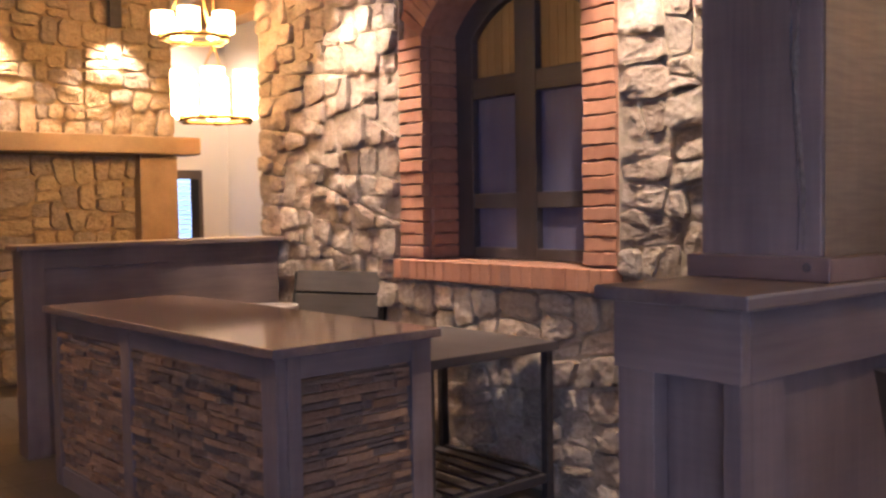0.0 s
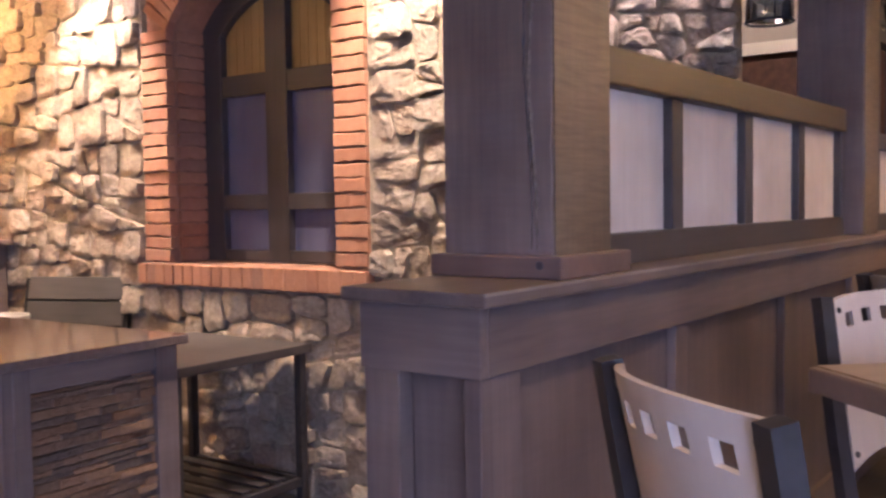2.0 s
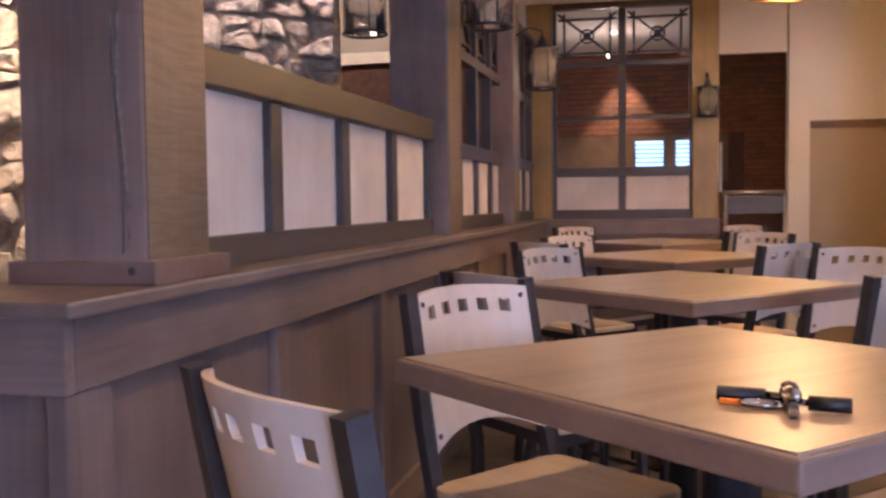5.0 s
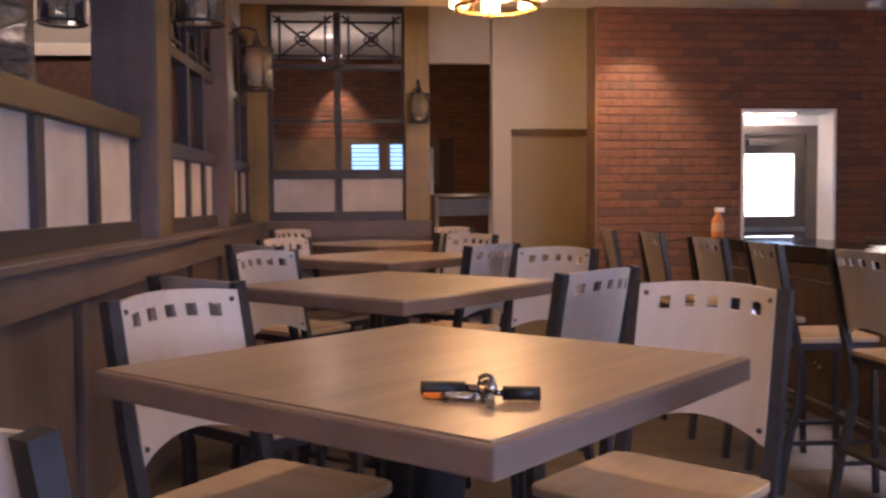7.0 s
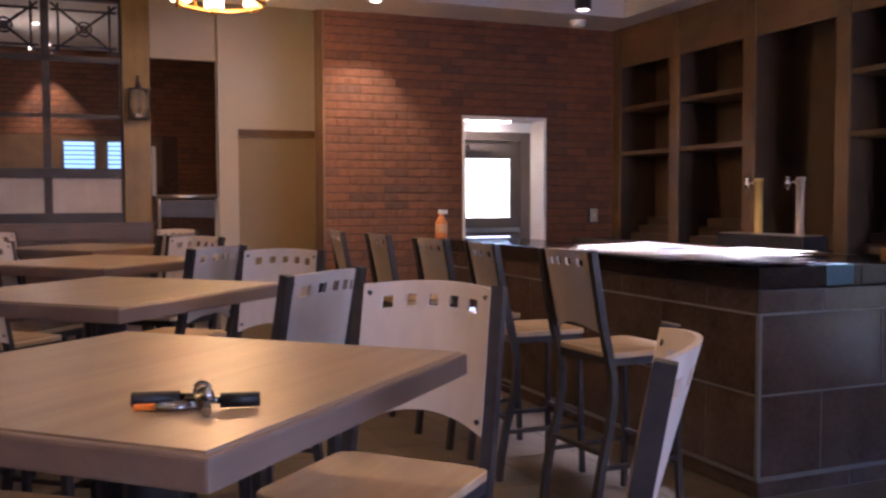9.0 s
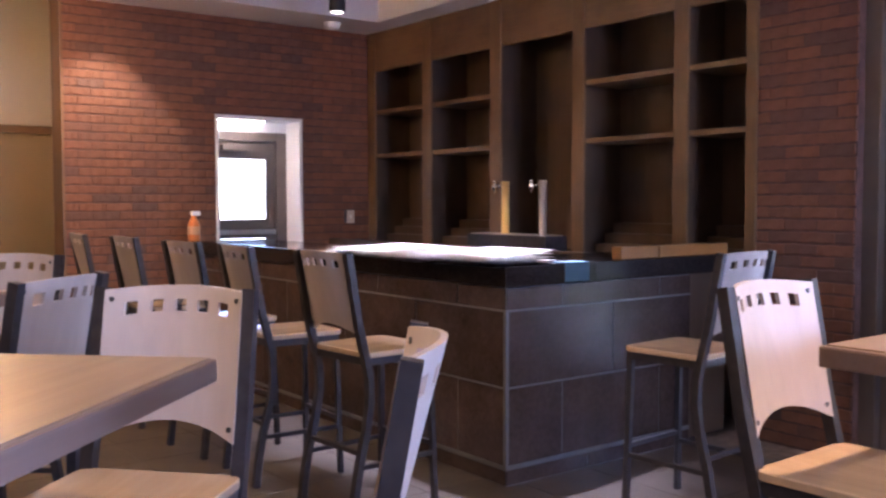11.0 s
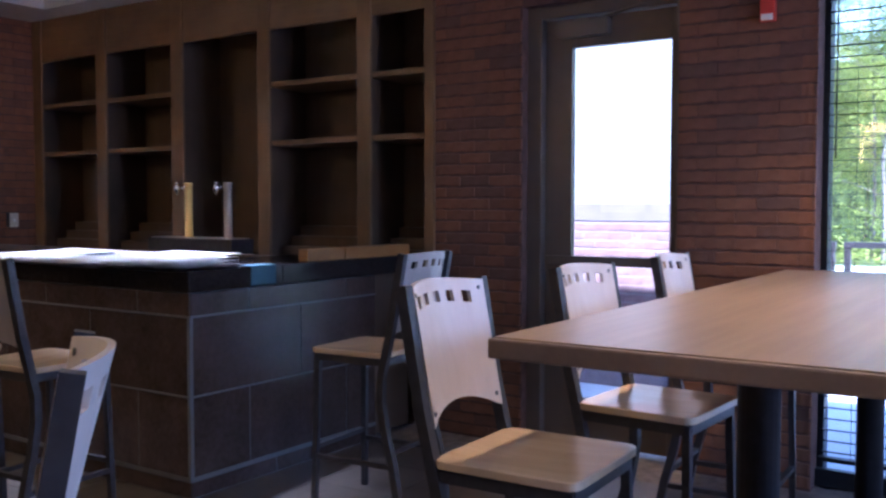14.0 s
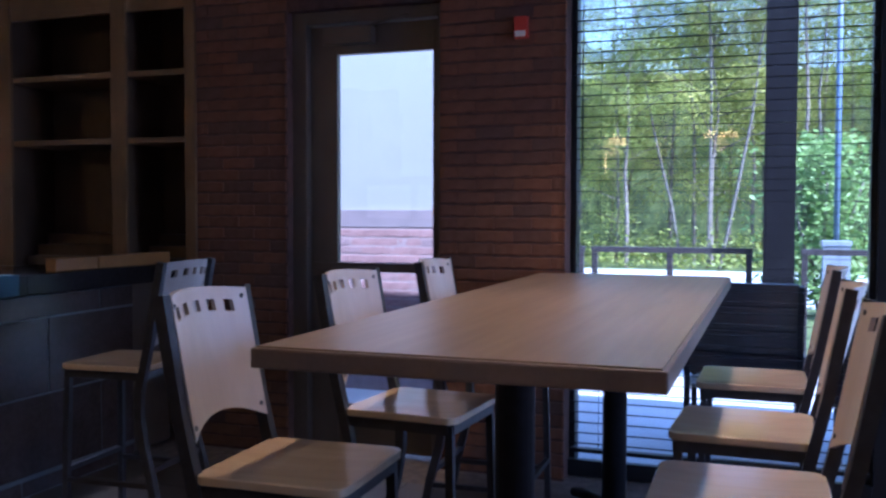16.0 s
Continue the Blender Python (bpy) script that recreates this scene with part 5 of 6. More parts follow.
def ring_chandelier(x, y, z, radius, shades, energy, label, ceiling, sr=0.066, sh=0.17, shade=M_SHADE):
    """An iron ring on rods with candle-like drum shades."""
    t = thing("chandelier", pose(x, y, z), label, "chandelier", "chandeliers")
    bm = bmesh.new()
    tube(bm, [(radius * math.cos(2 * math.pi * k / 36), radius * math.sin(2 * math.pi * k / 36), 0) for k in range(37)], 0.016, 6)
    part("ring", bm, M_AGED, t)
    for k in range(3):
        a = 2 * math.pi * k / 3
        part("rod", tube(bmesh.new(), [(radius * math.cos(a), radius * math.sin(a), 0), (0, 0, 0.55)], 0.006, 6), M_BRASS, t)
    part("stem", tube(bmesh.new(), [(0, 0, 0.5), (0, 0, ceiling - z)], 0.008, 6), M_BRASS, t)
    for k in range(shades):
        a = 2 * math.pi * (k + 0.5) / shades
        cx, cy = radius * math.cos(a), radius * math.sin(a)
        part("shade", lathe(bmesh.new(), [(sr - 0.006, 0.02), (sr, 0.022), (sr, sh), (sr - 0.006, sh + 0.002)], (cx, cy, 0), 16), shade, t, "glowing cream drum shade")
        part("cup", lathe(bmesh.new(), [(0.03, -0.02), (0.035, 0.018)], (cx, cy, 0), 12), M_AGED, t)
    lamp("chandelier_light", "POINT", (x, y, z - 0.05), energy, (1.0, 0.58, 0.22), size=0.12)


globe = thing("ceiling_globe", pose(-0.24, 10.6, 2.98) @ Matrix.Diagonal((0.45, 0.45, 0.45, 1)), "small lit globe light under the far ceiling", "ceiling light")
part("globe", lathe(bmesh.new(), [(0.015, -0.05), (0.04, -0.035), (0.05, 0.0), (0.04, 0.035), (0.015, 0.05)], sides=16), M_LENS, globe)
part("stem", tube(bmesh.new(), [(0, 0, 0.05), (0, 0, 0.57)], 0.012, 6), M_BRASS, globe)
lamp("globe_light", "POINT", (-0.24, 10.52, 2.72), 12, SOFT, size=0.05)
ring_chandelier(1.02, 6.35, 2.70, 0.28, 6, 80, "brass ring chandelier with glowing shades over the tables", ZC)
ring_chandelier(-6.33, 3.12, 2.04, 0.25, 6, 8, "large brass ring chandelier with glowing drum shades in the lounge", 3.75, 0.082, 0.34, M_SHADE_LOUNGE)
ring_chandelier(-5.30, 0.85, 2.52, 0.21, 5, 9, "brass ring chandelier with glowing drum shades, mirrored in the window", 3.75, 0.060, 0.11, M_SHADE_LOUNGE)
ring_chandelier(-5.55, 2.60, 2.46, 0.195, 5, 9, "brass ring chandelier with glowing drum shades", 3.75, 0.066, 0.15, M_SHADE_LOUNGE)


def lantern(m, arm, label):
    """A caged cylinder lantern on an iron arm."""
    t = thing("wall_lantern", m, label, "lantern", "post lanterns")
    part("glass", lathe(bmesh.new(), [(0.082, 0.004), (0.085, 0.004), (0.085, 0.296), (0.082, 0.296)], sides=20, hollow=True), M_LANTERN_GLASS, t)
    part("candle", lathe(bmesh.new(), [(0.022, 0.0), (0.022, 0.07), (0.008, 0.075)], sides=12), M_PAPER, t)
    for z in (-0.005, 0.30):
        part("hoop", tube(bmesh.new(), [(0.095 * math.cos(2 * math.pi * k / 24), 0.095 * math.sin(2 * math.pi * k / 24), z) for k in range(25)], 0.008, 6), M_IRON, t)
    for k in range(6):
        a = 2 * math.pi * k / 6
        part("bar", tube(bmesh.new(), [(0.095 * math.cos(a), 0.095 * math.sin(a), 0), (0.095 * math.cos(a), 0.095 * math.sin(a), 0.30)], 0.004, 4), M_IRON, t)
    part("roof", lathe(bmesh.new(), [(0.034, 0.296), (0.034, 0.318), (0.03, 0.33), (0.012, 0.40)], sides=20), M_IRON, t)
    for k in range(2):
        c, s_ = math.cos(math.pi * (k + 0.25) / 2), math.sin(math.pi * (k + 0.25) / 2)
        part("spoke", tube(bmesh.new(), [(-0.095 * c, -0.095 * s_, 0.303), (0.095 * c, 0.095 * s_, 0.303)], 0.005, 4), M_IRON, t)
    part("arm", tube(bmesh.new(), [(0, 0, 0.395), (0, 0, 0.44), (arm * 0.5, 0, 0.47), (arm, 0, 0.40)], 0.008, 6), M_IRON, t)


for y, sides in ((3.545, (1, -1)), (5.71, (1,))):
    for s_ in sides:
        lantern(HW @ pose(-0.22 + 0.36 * s_, y, 2.34 if y < 5 else 2.25) @ Matrix.Diagonal((1.3, 1.3, 1.0, 1)), -0.17 * s_, "caged glass candle lantern on an iron arm from the post")
lantern(pose(0.67, YF - 0.09, 2.13, 0, 0, 90) @ Matrix.Diagonal((1.0, 1.0, 0.85, 1)), 0.18, "caged glass candle lantern on the end post")
# ---------------------------------------------------------------- host desk, waiting corner
DX0, DX1, DY0, DY1, DZ = -4.99, -2.80, 1.52, 2.28, 0.914
desk = thing("host_counter", pose(DX1, DY0, 0, 0, 0, 1.8) @ Matrix.Translation((-DX1, -DY0, 0)), "host counter with ledge-stone panels and a polished brown top", "counter")
part("worktop", bx(DX0, DX1, DY0, DY1, DZ - 0.035, DZ, bev=0.005), M_COUNTER, desk, "polished brown stone-look top")
part("body", box(bmesh.new(), DX0 + 0.06, DX1 - 0.06, DY0 + 0.06, DY1 - 0.05, 0, DZ - 0.036), M_STONE_MORTAR, desk)
for x0, x1 in ((DX0 + 0.03, DX0 + 0.11), (-4.115, -4.02), (DX1 - 0.13, DX1 - 0.03)):
    part("post", bx(x0, x1, DY0 + 0.03, DY0 + 0.07, 0, DZ - 0.037), M_WOOD_Z, desk)
part("post", bx(DX1 - 0.07, DX1 - 0.028, DY0 + 0.072, DY0 + 0.13, 0, DZ - 0.037), M_WOOD_Z, desk)
part("post", bx(DX1 - 0.07, DX1 - 0.03, DY1 - 0.13, DY1 - 0.03, 0, DZ - 0.037), M_WOOD_Z, desk)
part("rail", bx(DX0 + 0.11, DX1 - 0.13, DY0 + 0.034, DY0 + 0.068, DZ - 0.12, DZ - 0.038), M_WOOD_X, desk)
part("rail", bx(DX1 - 0.068, DX1 - 0.034, DY0 + 0.13, DY1 - 0.13, DZ - 0.12, DZ - 0.038), M_WOOD_Y, desk)
part("base_rail", bx(DX0 + 0.11, DX1 - 0.13, DY0 + 0.034, DY0 + 0.068, 0.0, 0.10), M_WOOD_X, desk)
part("base_rail", bx(DX1 - 0.068, DX1 - 0.034, DY0 + 0.13, DY1 - 0.13, 0.0, 0.10), M_WOOD_Y, desk)


M_LEDGE_REST, nt, b = material("ledge_stone_rest")
geo = nt.nodes.new("ShaderNodeNewGeometry")
c = ramp(nt, geo.outputs["Random Per Island"], [(0.0, (0.25, 0.135, 0.075)), (0.25, (0.40, 0.235, 0.135)), (0.5, (0.17, 0.125, 0.10)), (0.75, (0.44, 0.25, 0.14)), (1.0, (0.17, 0.115, 0.085))])
big = noise_tex(nt, coords(nt), 30, 5, 0.65)
link(nt, mix(nt, 0.7, c, ramp(nt, big, [(0.3, (0.6, 0.55, 0.5)), (0.68, (1.0, 1.0, 1.0))]), "MULTIPLY"), b.inputs["Base Color"])
b.inputs["Roughness"].default_value = 0.85
bump(nt, b, big, 0.8, 0.01)


def ledge(parent, base, u0, u1, z0, z1, seed, joined=None):
    """Thin split strips of stone in uneven courses."""
    rnd = random.Random(seed)
    z = z0
    cache = []
    while z < z1 - 0.01:
        h = min(rnd.choice((0.020, 0.027, 0.034)), z1 - z)
        u = u0
        while u < u1 - 0.005:
            w = min(rnd.uniform(0.07, 0.20), u1 - u)
            d = rnd.uniform(0.008, 0.030)
            bm = bmesh.new()
            n = max(3, int(w / 0.03))
            rows = []
            for i in range(n + 1):
                x = 0.001 + (w - 0.002) * i / n
                dd = d + rnd.uniform(-0.005, 0.005)
                rows.append([bm.verts.new((x, 0, 0.001)), bm.verts.new((x, -dd, 0.001 + rnd.uniform(0, 0.003))), bm.verts.new((x, -dd + rnd.uniform(-0.003, 0.004), h - 0.001 - rnd.uniform(0, 0.003))), bm.verts.new((x, 0, h - 0.001))])
            for a, b in zip(rows, rows[1:]):
                for k in range(3):
                    bm.faces.new((a[k], b[k], b[k + 1], a[k + 1]))
            bm.faces.new(rows[0])
            bm.faces.new(list(reversed(rows[-1])))
            if joined is not None:
                merge(joined, bm, base @ Matrix.Translation((u, 0, z)))
            else:
                piece("stone", finish("stone", bm, M_LEDGE), parent, base @ Matrix.Translation((u, 0, z)))
            u += w
        z += h


rest = bmesh.new()
ledge(desk, pose(0, DY0 + 0.062, 0), DX0 + 0.11, -4.115, 0.10, DZ - 0.12, 3, rest)
st = part("ledge_rest", rest, M_LEDGE_REST, desk)
st["kind"] = "stuff"
ledge(desk, pose(0, DY0 + 0.062, 0), -4.02, DX1 - 0.13, 0.10, DZ - 0.12, 4)
ledge(desk, pose(DX1 - 0.062, 0, 0, 0, 0, 90), DY0 + 0.13, DY1 - 0.13, 0.10, DZ - 0.12, 5)

part("back_shelf", bx(DX0 + 0.1, -3.85, DY1 - 0.048, 2.62, 0.725, 0.762), M_DARK_X, desk)
M_BOWL = plain("pale_grey_ceramic", (0.34, 0.32, 0.30), 0.3)
bowl = thing("white_bowl", pose(-4.42, 2.45, 0.754) @ Matrix.Diagonal((1.0, 1.0, 2.9, 1)), "white basin on the shelf behind the host counter", "bowl")
part("body", lathe(bmesh.new(), [(0.07, 0.0), (0.13, 0.035), (0.135, 0.037), (0.128, 0.036), (0.066, 0.003)], sides=28), M_BOWL, bowl)
part("rim", tube(bmesh.new(), [(0.135 * math.cos(2 * math.pi * k / 28), 0.135 * math.sin(2 * math.pi * k / 28), 0.037) for k in range(29)], 0.005, 6), M_BOWL, bowl)

side_table = thing("side_table", pose(0, 0, 0), "black steel frame table with a dark top beside the host counter", "table")
part("tabletop", bx(-3.80, -2.985, 2.33, 3.12, 0.715, 0.755), M_DARK_X, side_table)
for x in (-3.77, -3.025):
    for y in (2.37, 3.08):
        part("leg", bx(x - 0.02, x + 0.02, y - 0.02, y + 0.02, 0, 0.715), M_IRON, side_table)
for y in (2.37, 3.08):
    part("rail", bx(-3.75, -3.045, y - 0.015, y + 0.015, 0.10, 0.14), M_IRON, side_table)
for k in range(6):
    part("shelf_slat", bx(-3.75, -3.045, 2.41 + 0.105 * k, 2.47 + 0.105 * k, 0.141, 0.155), M_IRON, side_table)
part("end_rail", bx(-3.04, -3.01, 2.39, 3.06, 0.10, 0.14), M_IRON, side_table)


M_SLAT = wood("charcoal_stained_slat", (0.045, 0.040, 0.038), (0.095, 0.085, 0.080), grain=0)


def slat_chair(m, label, group):
    """A dark outdoor armchair with a broad back of horizontal boards."""
    t = thing("slatted_chair", m, label, "chair", group)
    lean = 0.20
    for k in range(4):
        z = 0.56 + 0.145 * k
        bm = bx(-0.30, 0.30, -0.016, 0.016, -0.0675, 0.0675)
        bmesh.ops.rotate(bm, verts=bm.verts[:], matrix=Matrix.Rotation(-lean, 3, "X"))
        bmesh.ops.translate(bm, verts=bm.verts[:], vec=(0, 0.25 + (z - 0.4) * lean, z))
        part("back_slat", bm, M_SLAT if k else M_DARK_X, t)
    bm = bx(-0.29, 0.29, -0.003, 0.003, -0.28, 0.28, bev=0.001)
    bmesh.ops.rotate(bm, verts=bm.verts[:], matrix=Matrix.Rotation(-lean, 3, "X"))
    bmesh.ops.translate(bm, verts=bm.verts[:], vec=(0, 0.25 + 0.377 * lean, 0.777))
    part("back_panel", bm, M_BLACK, t)
    for k in range(4):
        part("seat_slat", bx(-0.29, 0.29, -0.27 + 0.125 * k, -0.16 + 0.125 * k, 0.39, 0.41), M_DARK_X, t)
    for sx in (-1, 1):
        part("rear_post", tube(bmesh.new(), [(sx * 0.31, 0.30, 0), (sx * 0.31, 0.265, 0.4), (sx * 0.31, 0.265 + 0.63 * lean, 1.05)], 0.018, square=True), M_BLACK, t)
        part("front_leg", bx(sx * 0.31 - 0.018, sx * 0.31 + 0.018, -0.27, -0.234, 0, 0.60), M_BLACK, t)
        part("arm", bx(sx * 0.31 - 0.03, sx * 0.31 + 0.03, -0.28, 0.30, 0.60, 0.625), M_DARK_Y, t)
        part("side_rail", bx(sx * 0.31 - 0.014, sx * 0.31 + 0.014, -0.234, 0.262, 0.355, 0.388), M_BLACK, t)
    return t


first_slat = slat_chair(pose(-4.55, 2.72, 0, 0, 0, 22) @ Matrix.Diagonal((1.0, 1.0, 0.95, 1)), "dark slatted armchair by the stone wall", "slatted chairs")

# second half wall towards the lounge
hw2 = thing("half_wall", pose(-5.60, 1.51, 0), "grey-stained timber half wall towards the lounge", "half wall", kind="structure")
part("post", bx(-0.09, 0.09, 0, 0.12, 0, 1.175), M_WOOD_Z, hw2)
part("panel", bx(-0.05, 0.05, 0.12, 1.64, 0, 1.07), M_WOOD_Y, hw2)
part("rail", bx(-0.07, 0.07, 0.12, 1.64, 1.07, 1.175), M_WOOD_Y, hw2)
part("cap", bx(-0.12, 0.12, -0.03, 1.65, 1.175, 1.205, bev=0.005), M_WOOD_Y, hw2)

# ---------------------------------------------------------------- lounge: fireplace and white walls
FXX = -8.0
fire = thing("fireplace", pose(FXX, 0, 0, 0, 0, 90), "golden fieldstone fireplace with a heavy timber mantel", "fireplace")
part("core", box(bmesh.new(), 0.2, 3.54, 0.0, 1.0, 0, 3.7), M_FIRE_MORTAR, fire)
stone_field(fire, Matrix.Identity(4), [(0.9, 3.54, 2.02, 3.65), (0.9, 3.3, 0.02, 1.86)], 0.040, M_FIRE_STONE, 31, joint=0.004, proud=0.038, lean=6, rugged=0.1)
part("mantel", bx(0.2, 3.66, -0.30, 0.0, 1.87, 2.02, bev=0.012), M_MANTEL, fire, "heavy honey-brown timber mantel beam")
part("mantel_leg", bx(3.16, 3.50, -0.16, 0.0, 0, 1.87, bev=0.01), M_MANTEL, fire, "honey-brown timber mantel leg")
for u in (1.95, 3.0):
    sc = thing("wall_spot", pose(FXX + 0.10, u, 3.08), "small dark metal wall spotlight over the mantel", "wall lamp", "mantel spotlights")
    part("can", bx(-0.03, 0.05, -0.05, 0.05, -0.14, 0.14), M_IRON, sc)
    lamp("mantel_spot", "SPOT", (FXX + 0.20, u, 2.92), 260, WARM, (FXX + 0.02, u, 2.1), cone=95, blend=0.7, size=0.03)
slab("wall_lounge_1", -9.9, -9.8, 3.4, 5.1, 0, 3.75, M_WHITE, "cream painted lounge wall with a window")
slab("wall_lounge_2", -9.8, -6.4, 5.0, 5.1, 0, 3.75, M_WHITE, "cream painted lounge wall")
slab("wall_lounge_3", -9.9, -8.9, 3.56, 3.64, 0, 3.75, M_WHITE, "cream painted wall beside the fireplace")
M_SKYPANE = emit("bright_sky", (0.30, 0.58, 1.0), 0.16)
win3 = thing("window_3", pose(-9.79, 4.50, 0, 0, 0, 90), "narrow dark-framed window with a blind in the lounge", "window", kind="structure")
part("window_frame", bx(-0.40, 0.17, -0.02, 0.0, 0.0, 1.83), M_BRONZE, win3)
part("sky_view", bx(-0.34, 0.02, -0.026, -0.021, 0.9, 1.73, bev=0), M_SKYPANE, win3, "bright blue daylight")
me = finish("slat", bx(-0.34, 0.02, -0.040, -0.028, -0.006, 0.006, bev=0), M_TRIM_WHITE)
part("shutter", bx(0.03, 0.12, -0.03, -0.021, 0.05, 1.73), M_BLACK, win3)
for k in range(16):
    piece("slat", me, win3, Matrix.Translation((0, 0, 0.92 + 0.052 * k)))
slab("trim_beam", -9.0, -5.0, 3.75, 3.95, 3.0, 3.25, M_MANTEL, "honey-brown ceiling beam in the lounge")

# ---------------------------------------------------------------- far room behind the end screen
for x0, x1 in ((0.06, 0.40), (0.56, 0.82)):
    w = thing("window_4", pose(0, 12.215, 0), "small window with blue daylight in the far room", "window", kind="structure")
    part("window_frame", bx(x0 - 0.04, x1 + 0.04, -0.01, 0.0, 1.66, 2.16), M_BRONZE, w)
    part("sky_view", bx(x0, x1, -0.016, -0.011, 1.70, 2.12, bev=0), M_SKYPANE, w, "bright blue daylight")
    for k in range(7):
        part("slat", bx(x0, x1, -0.03, -0.017, 1.735 + 0.055 * k, 1.747 + 0.055 * k, bev=0), M_BLACK, w)
blind = thing("window_blind", pose(1.084, 12.19, 1.465), "narrow pale vertical blind catching daylight in the far room", "blind")
part("strip", bx(-0.037, 0.037, -0.008, 0.008, 0, 0.615, bev=0.002), M_TRIM_WHITE, blind)
slab("trim_far_room", -2.0, 1.2, 12.22, 12.27, 1.60, 2.20, M_SHELF_Y, "brown timber panelling in the far room")
rail = thing("hand_rail", pose(0, 8.7, 0), "brushed steel handrail in the passage", "railing")
part("top_bar", tube(bmesh.new(), [(0.80, 0, 1.43), (1.34, 0, 1.43)], 0.022, 10), M_STEEL, rail)
part("panel", bx(0.80, 1.34, -0.01, 0.01, 1.24, 1.40), M_DARK_X, rail, "dark brown panel")
for x in (0.82, 1.33):
    part("post", tube(bmesh.new(), [(x, 0, 0), (x, 0, 1.43)], 0.018, 8), M_STEEL, rail)

# ---------------------------------------------------------------- outdoors
M_PATIO = plain("pale_concrete", (0.40, 0.43, 0.47), 0.85, 0, 0.06, 2, 0.2)
M_GRASS = plain("grass", (0.06, 0.085, 0.022), 0.9, 0, 0.35, 3, 0.5)
M_PINK_BRICK = brick_material("pink_brick", [(0.0, (0.25, 0.155, 0.160)), (0.5, (0.29, 0.185, 0.190)), (1.0, (0.21, 0.175, 0.20))])
M_PALE_JOINT = plain("pale_pink_mortar", (0.27, 0.21, 0.22), 0.9, 0, 0.1, 20)
M_COPING = plain("pinkish_cast_stone", (0.205, 0.175, 0.195), 0.8, 0, 0.10, 5, 0.2)
M_SIDING = plain("white_exterior_panel", (0.275, 0.285, 0.305), 0.7, 0, 0.03, 2)
slab("patio", 5.0, 8.6, -9.0, 7.4, -0.25, -0.03, M_PATIO, "pale sunlit concrete patio", "patio")
slab("ground", 5.3, 90.0, -60.0, 60.0, -0.5, -0.26, M_GRASS, "grassy ground running to the woods", "ground")
slab("road", 17.0, 26.3, -60, 60, -0.27, -0.22, M_PATIO, "pale sunlit concrete drive", "road")
slab("wall_patio_1", 6.7462, 6.95, 2.05, 5.6, -0.2, 1.255, M_PALE_JOINT, "pink-red brick knee wall outside the door")
slab("wall_patio_2", 6.78, 6.94, 2.05, 5.6, 1.39, 3.4, M_SIDING, "white exterior wall panel over the brick")
slab("trim_patio", 6.742, 6.97, 2.04, 5.6, 1.257, 1.39, M_COPING, "brick coping on the knee wall")
# out-of-view slab, added to block the sun at the south windows
slab("roof_eave_south", -12, 5.6, -5.4, -3.75, 2.9, 3.1, M_BRONZE, "unseen added overhang that blocks sun from the south windows")
slab("roof_eave", 5.0, 5.6, -9, 7.5, 2.9, 3.1, M_BRONZE, "dark roof overhang outside the windows")
slab("ground_north", 2.7, 5.3, 7.7, 60.0, -0.5, -0.1, M_PATIO, "pale sunlit concrete path outside the far door", "ground")
pr = thing("patio_railing", pose(8.2, 0, -0.03), "dark steel railing round the patio", "railing")
for y0, y1 in ((0.19, 1.54), (1.6, 3.2), (-3.0, -0.18)):
    part("top_rail", bx(-0.03, 0.03, y0, y1, 1.06, 1.11), M_IRON, pr)
    part("bottom_rail", bx(-0.02, 0.02, y0, y1, 0.12, 0.15), M_IRON, pr)
    for k in range(3):
        y = y0 + 0.03 + (y1 - y0 - 0.06) * k / 2
        part("post", bx(-0.025, 0.025, y - 0.025, y + 0.025, 0, 1.06), M_IRON, pr)
M_POST = plain("matt_black_post", (0.006, 0.006, 0.008), 0.85, 0, 0.2, 8)
M_POST.node_tree.nodes["Principled BSDF"].inputs["Specular IOR Level"].default_value = 0.1
pp = thing("patio_post", pose(8.05, -0.01, -0.03), "dark steel post of the patio roof", "post")
part("shaft", bx(-0.12, 0.12, -0.12, 0.12, 0, 3.3), M_POST, pp)
part("base_plate", bx(-0.16, 0.16, -0.16, 0.16, 0, 0.03), M_IRON, pp)
copy_thing(first_slat, pose(5.95, 0.18, -0.03, 0, 0, 90))
copy_thing(first_slat, pose(5.97, -0.66, -0.03, 0, 0, 88))
for c in scene.objects:
    if c.name.startswith("slatted_chair."):
        c["label"] = "dark slatted armchair outside on the patio"
ub = thing("utility_cabinet", pose(10.0, -0.545, -0.26), "pale blue-white utility cabinet by the drive", "cabinet")
M_CABINET = plain("pale_blue_cabinet_paint", (0.16, 0.19, 0.235), 0.6)
part("body", bx(-0.13, 0.13, -0.125, 0.125, 0, 1.31), M_CABINET, ub)
part("lid", bx(-0.14, 0.14, -0.135, 0.135, 1.31, 1.36), M_CABINET, ub)

# woods
M_BARK = plain("grey_bark", (0.12, 0.105, 0.09), 0.9, 0, 0.4, 9, 0.6)
M_BIRCH = plain("pale_bark", (0.088, 0.082, 0.072), 0.85, 0, 0.3, 9, 0.5)


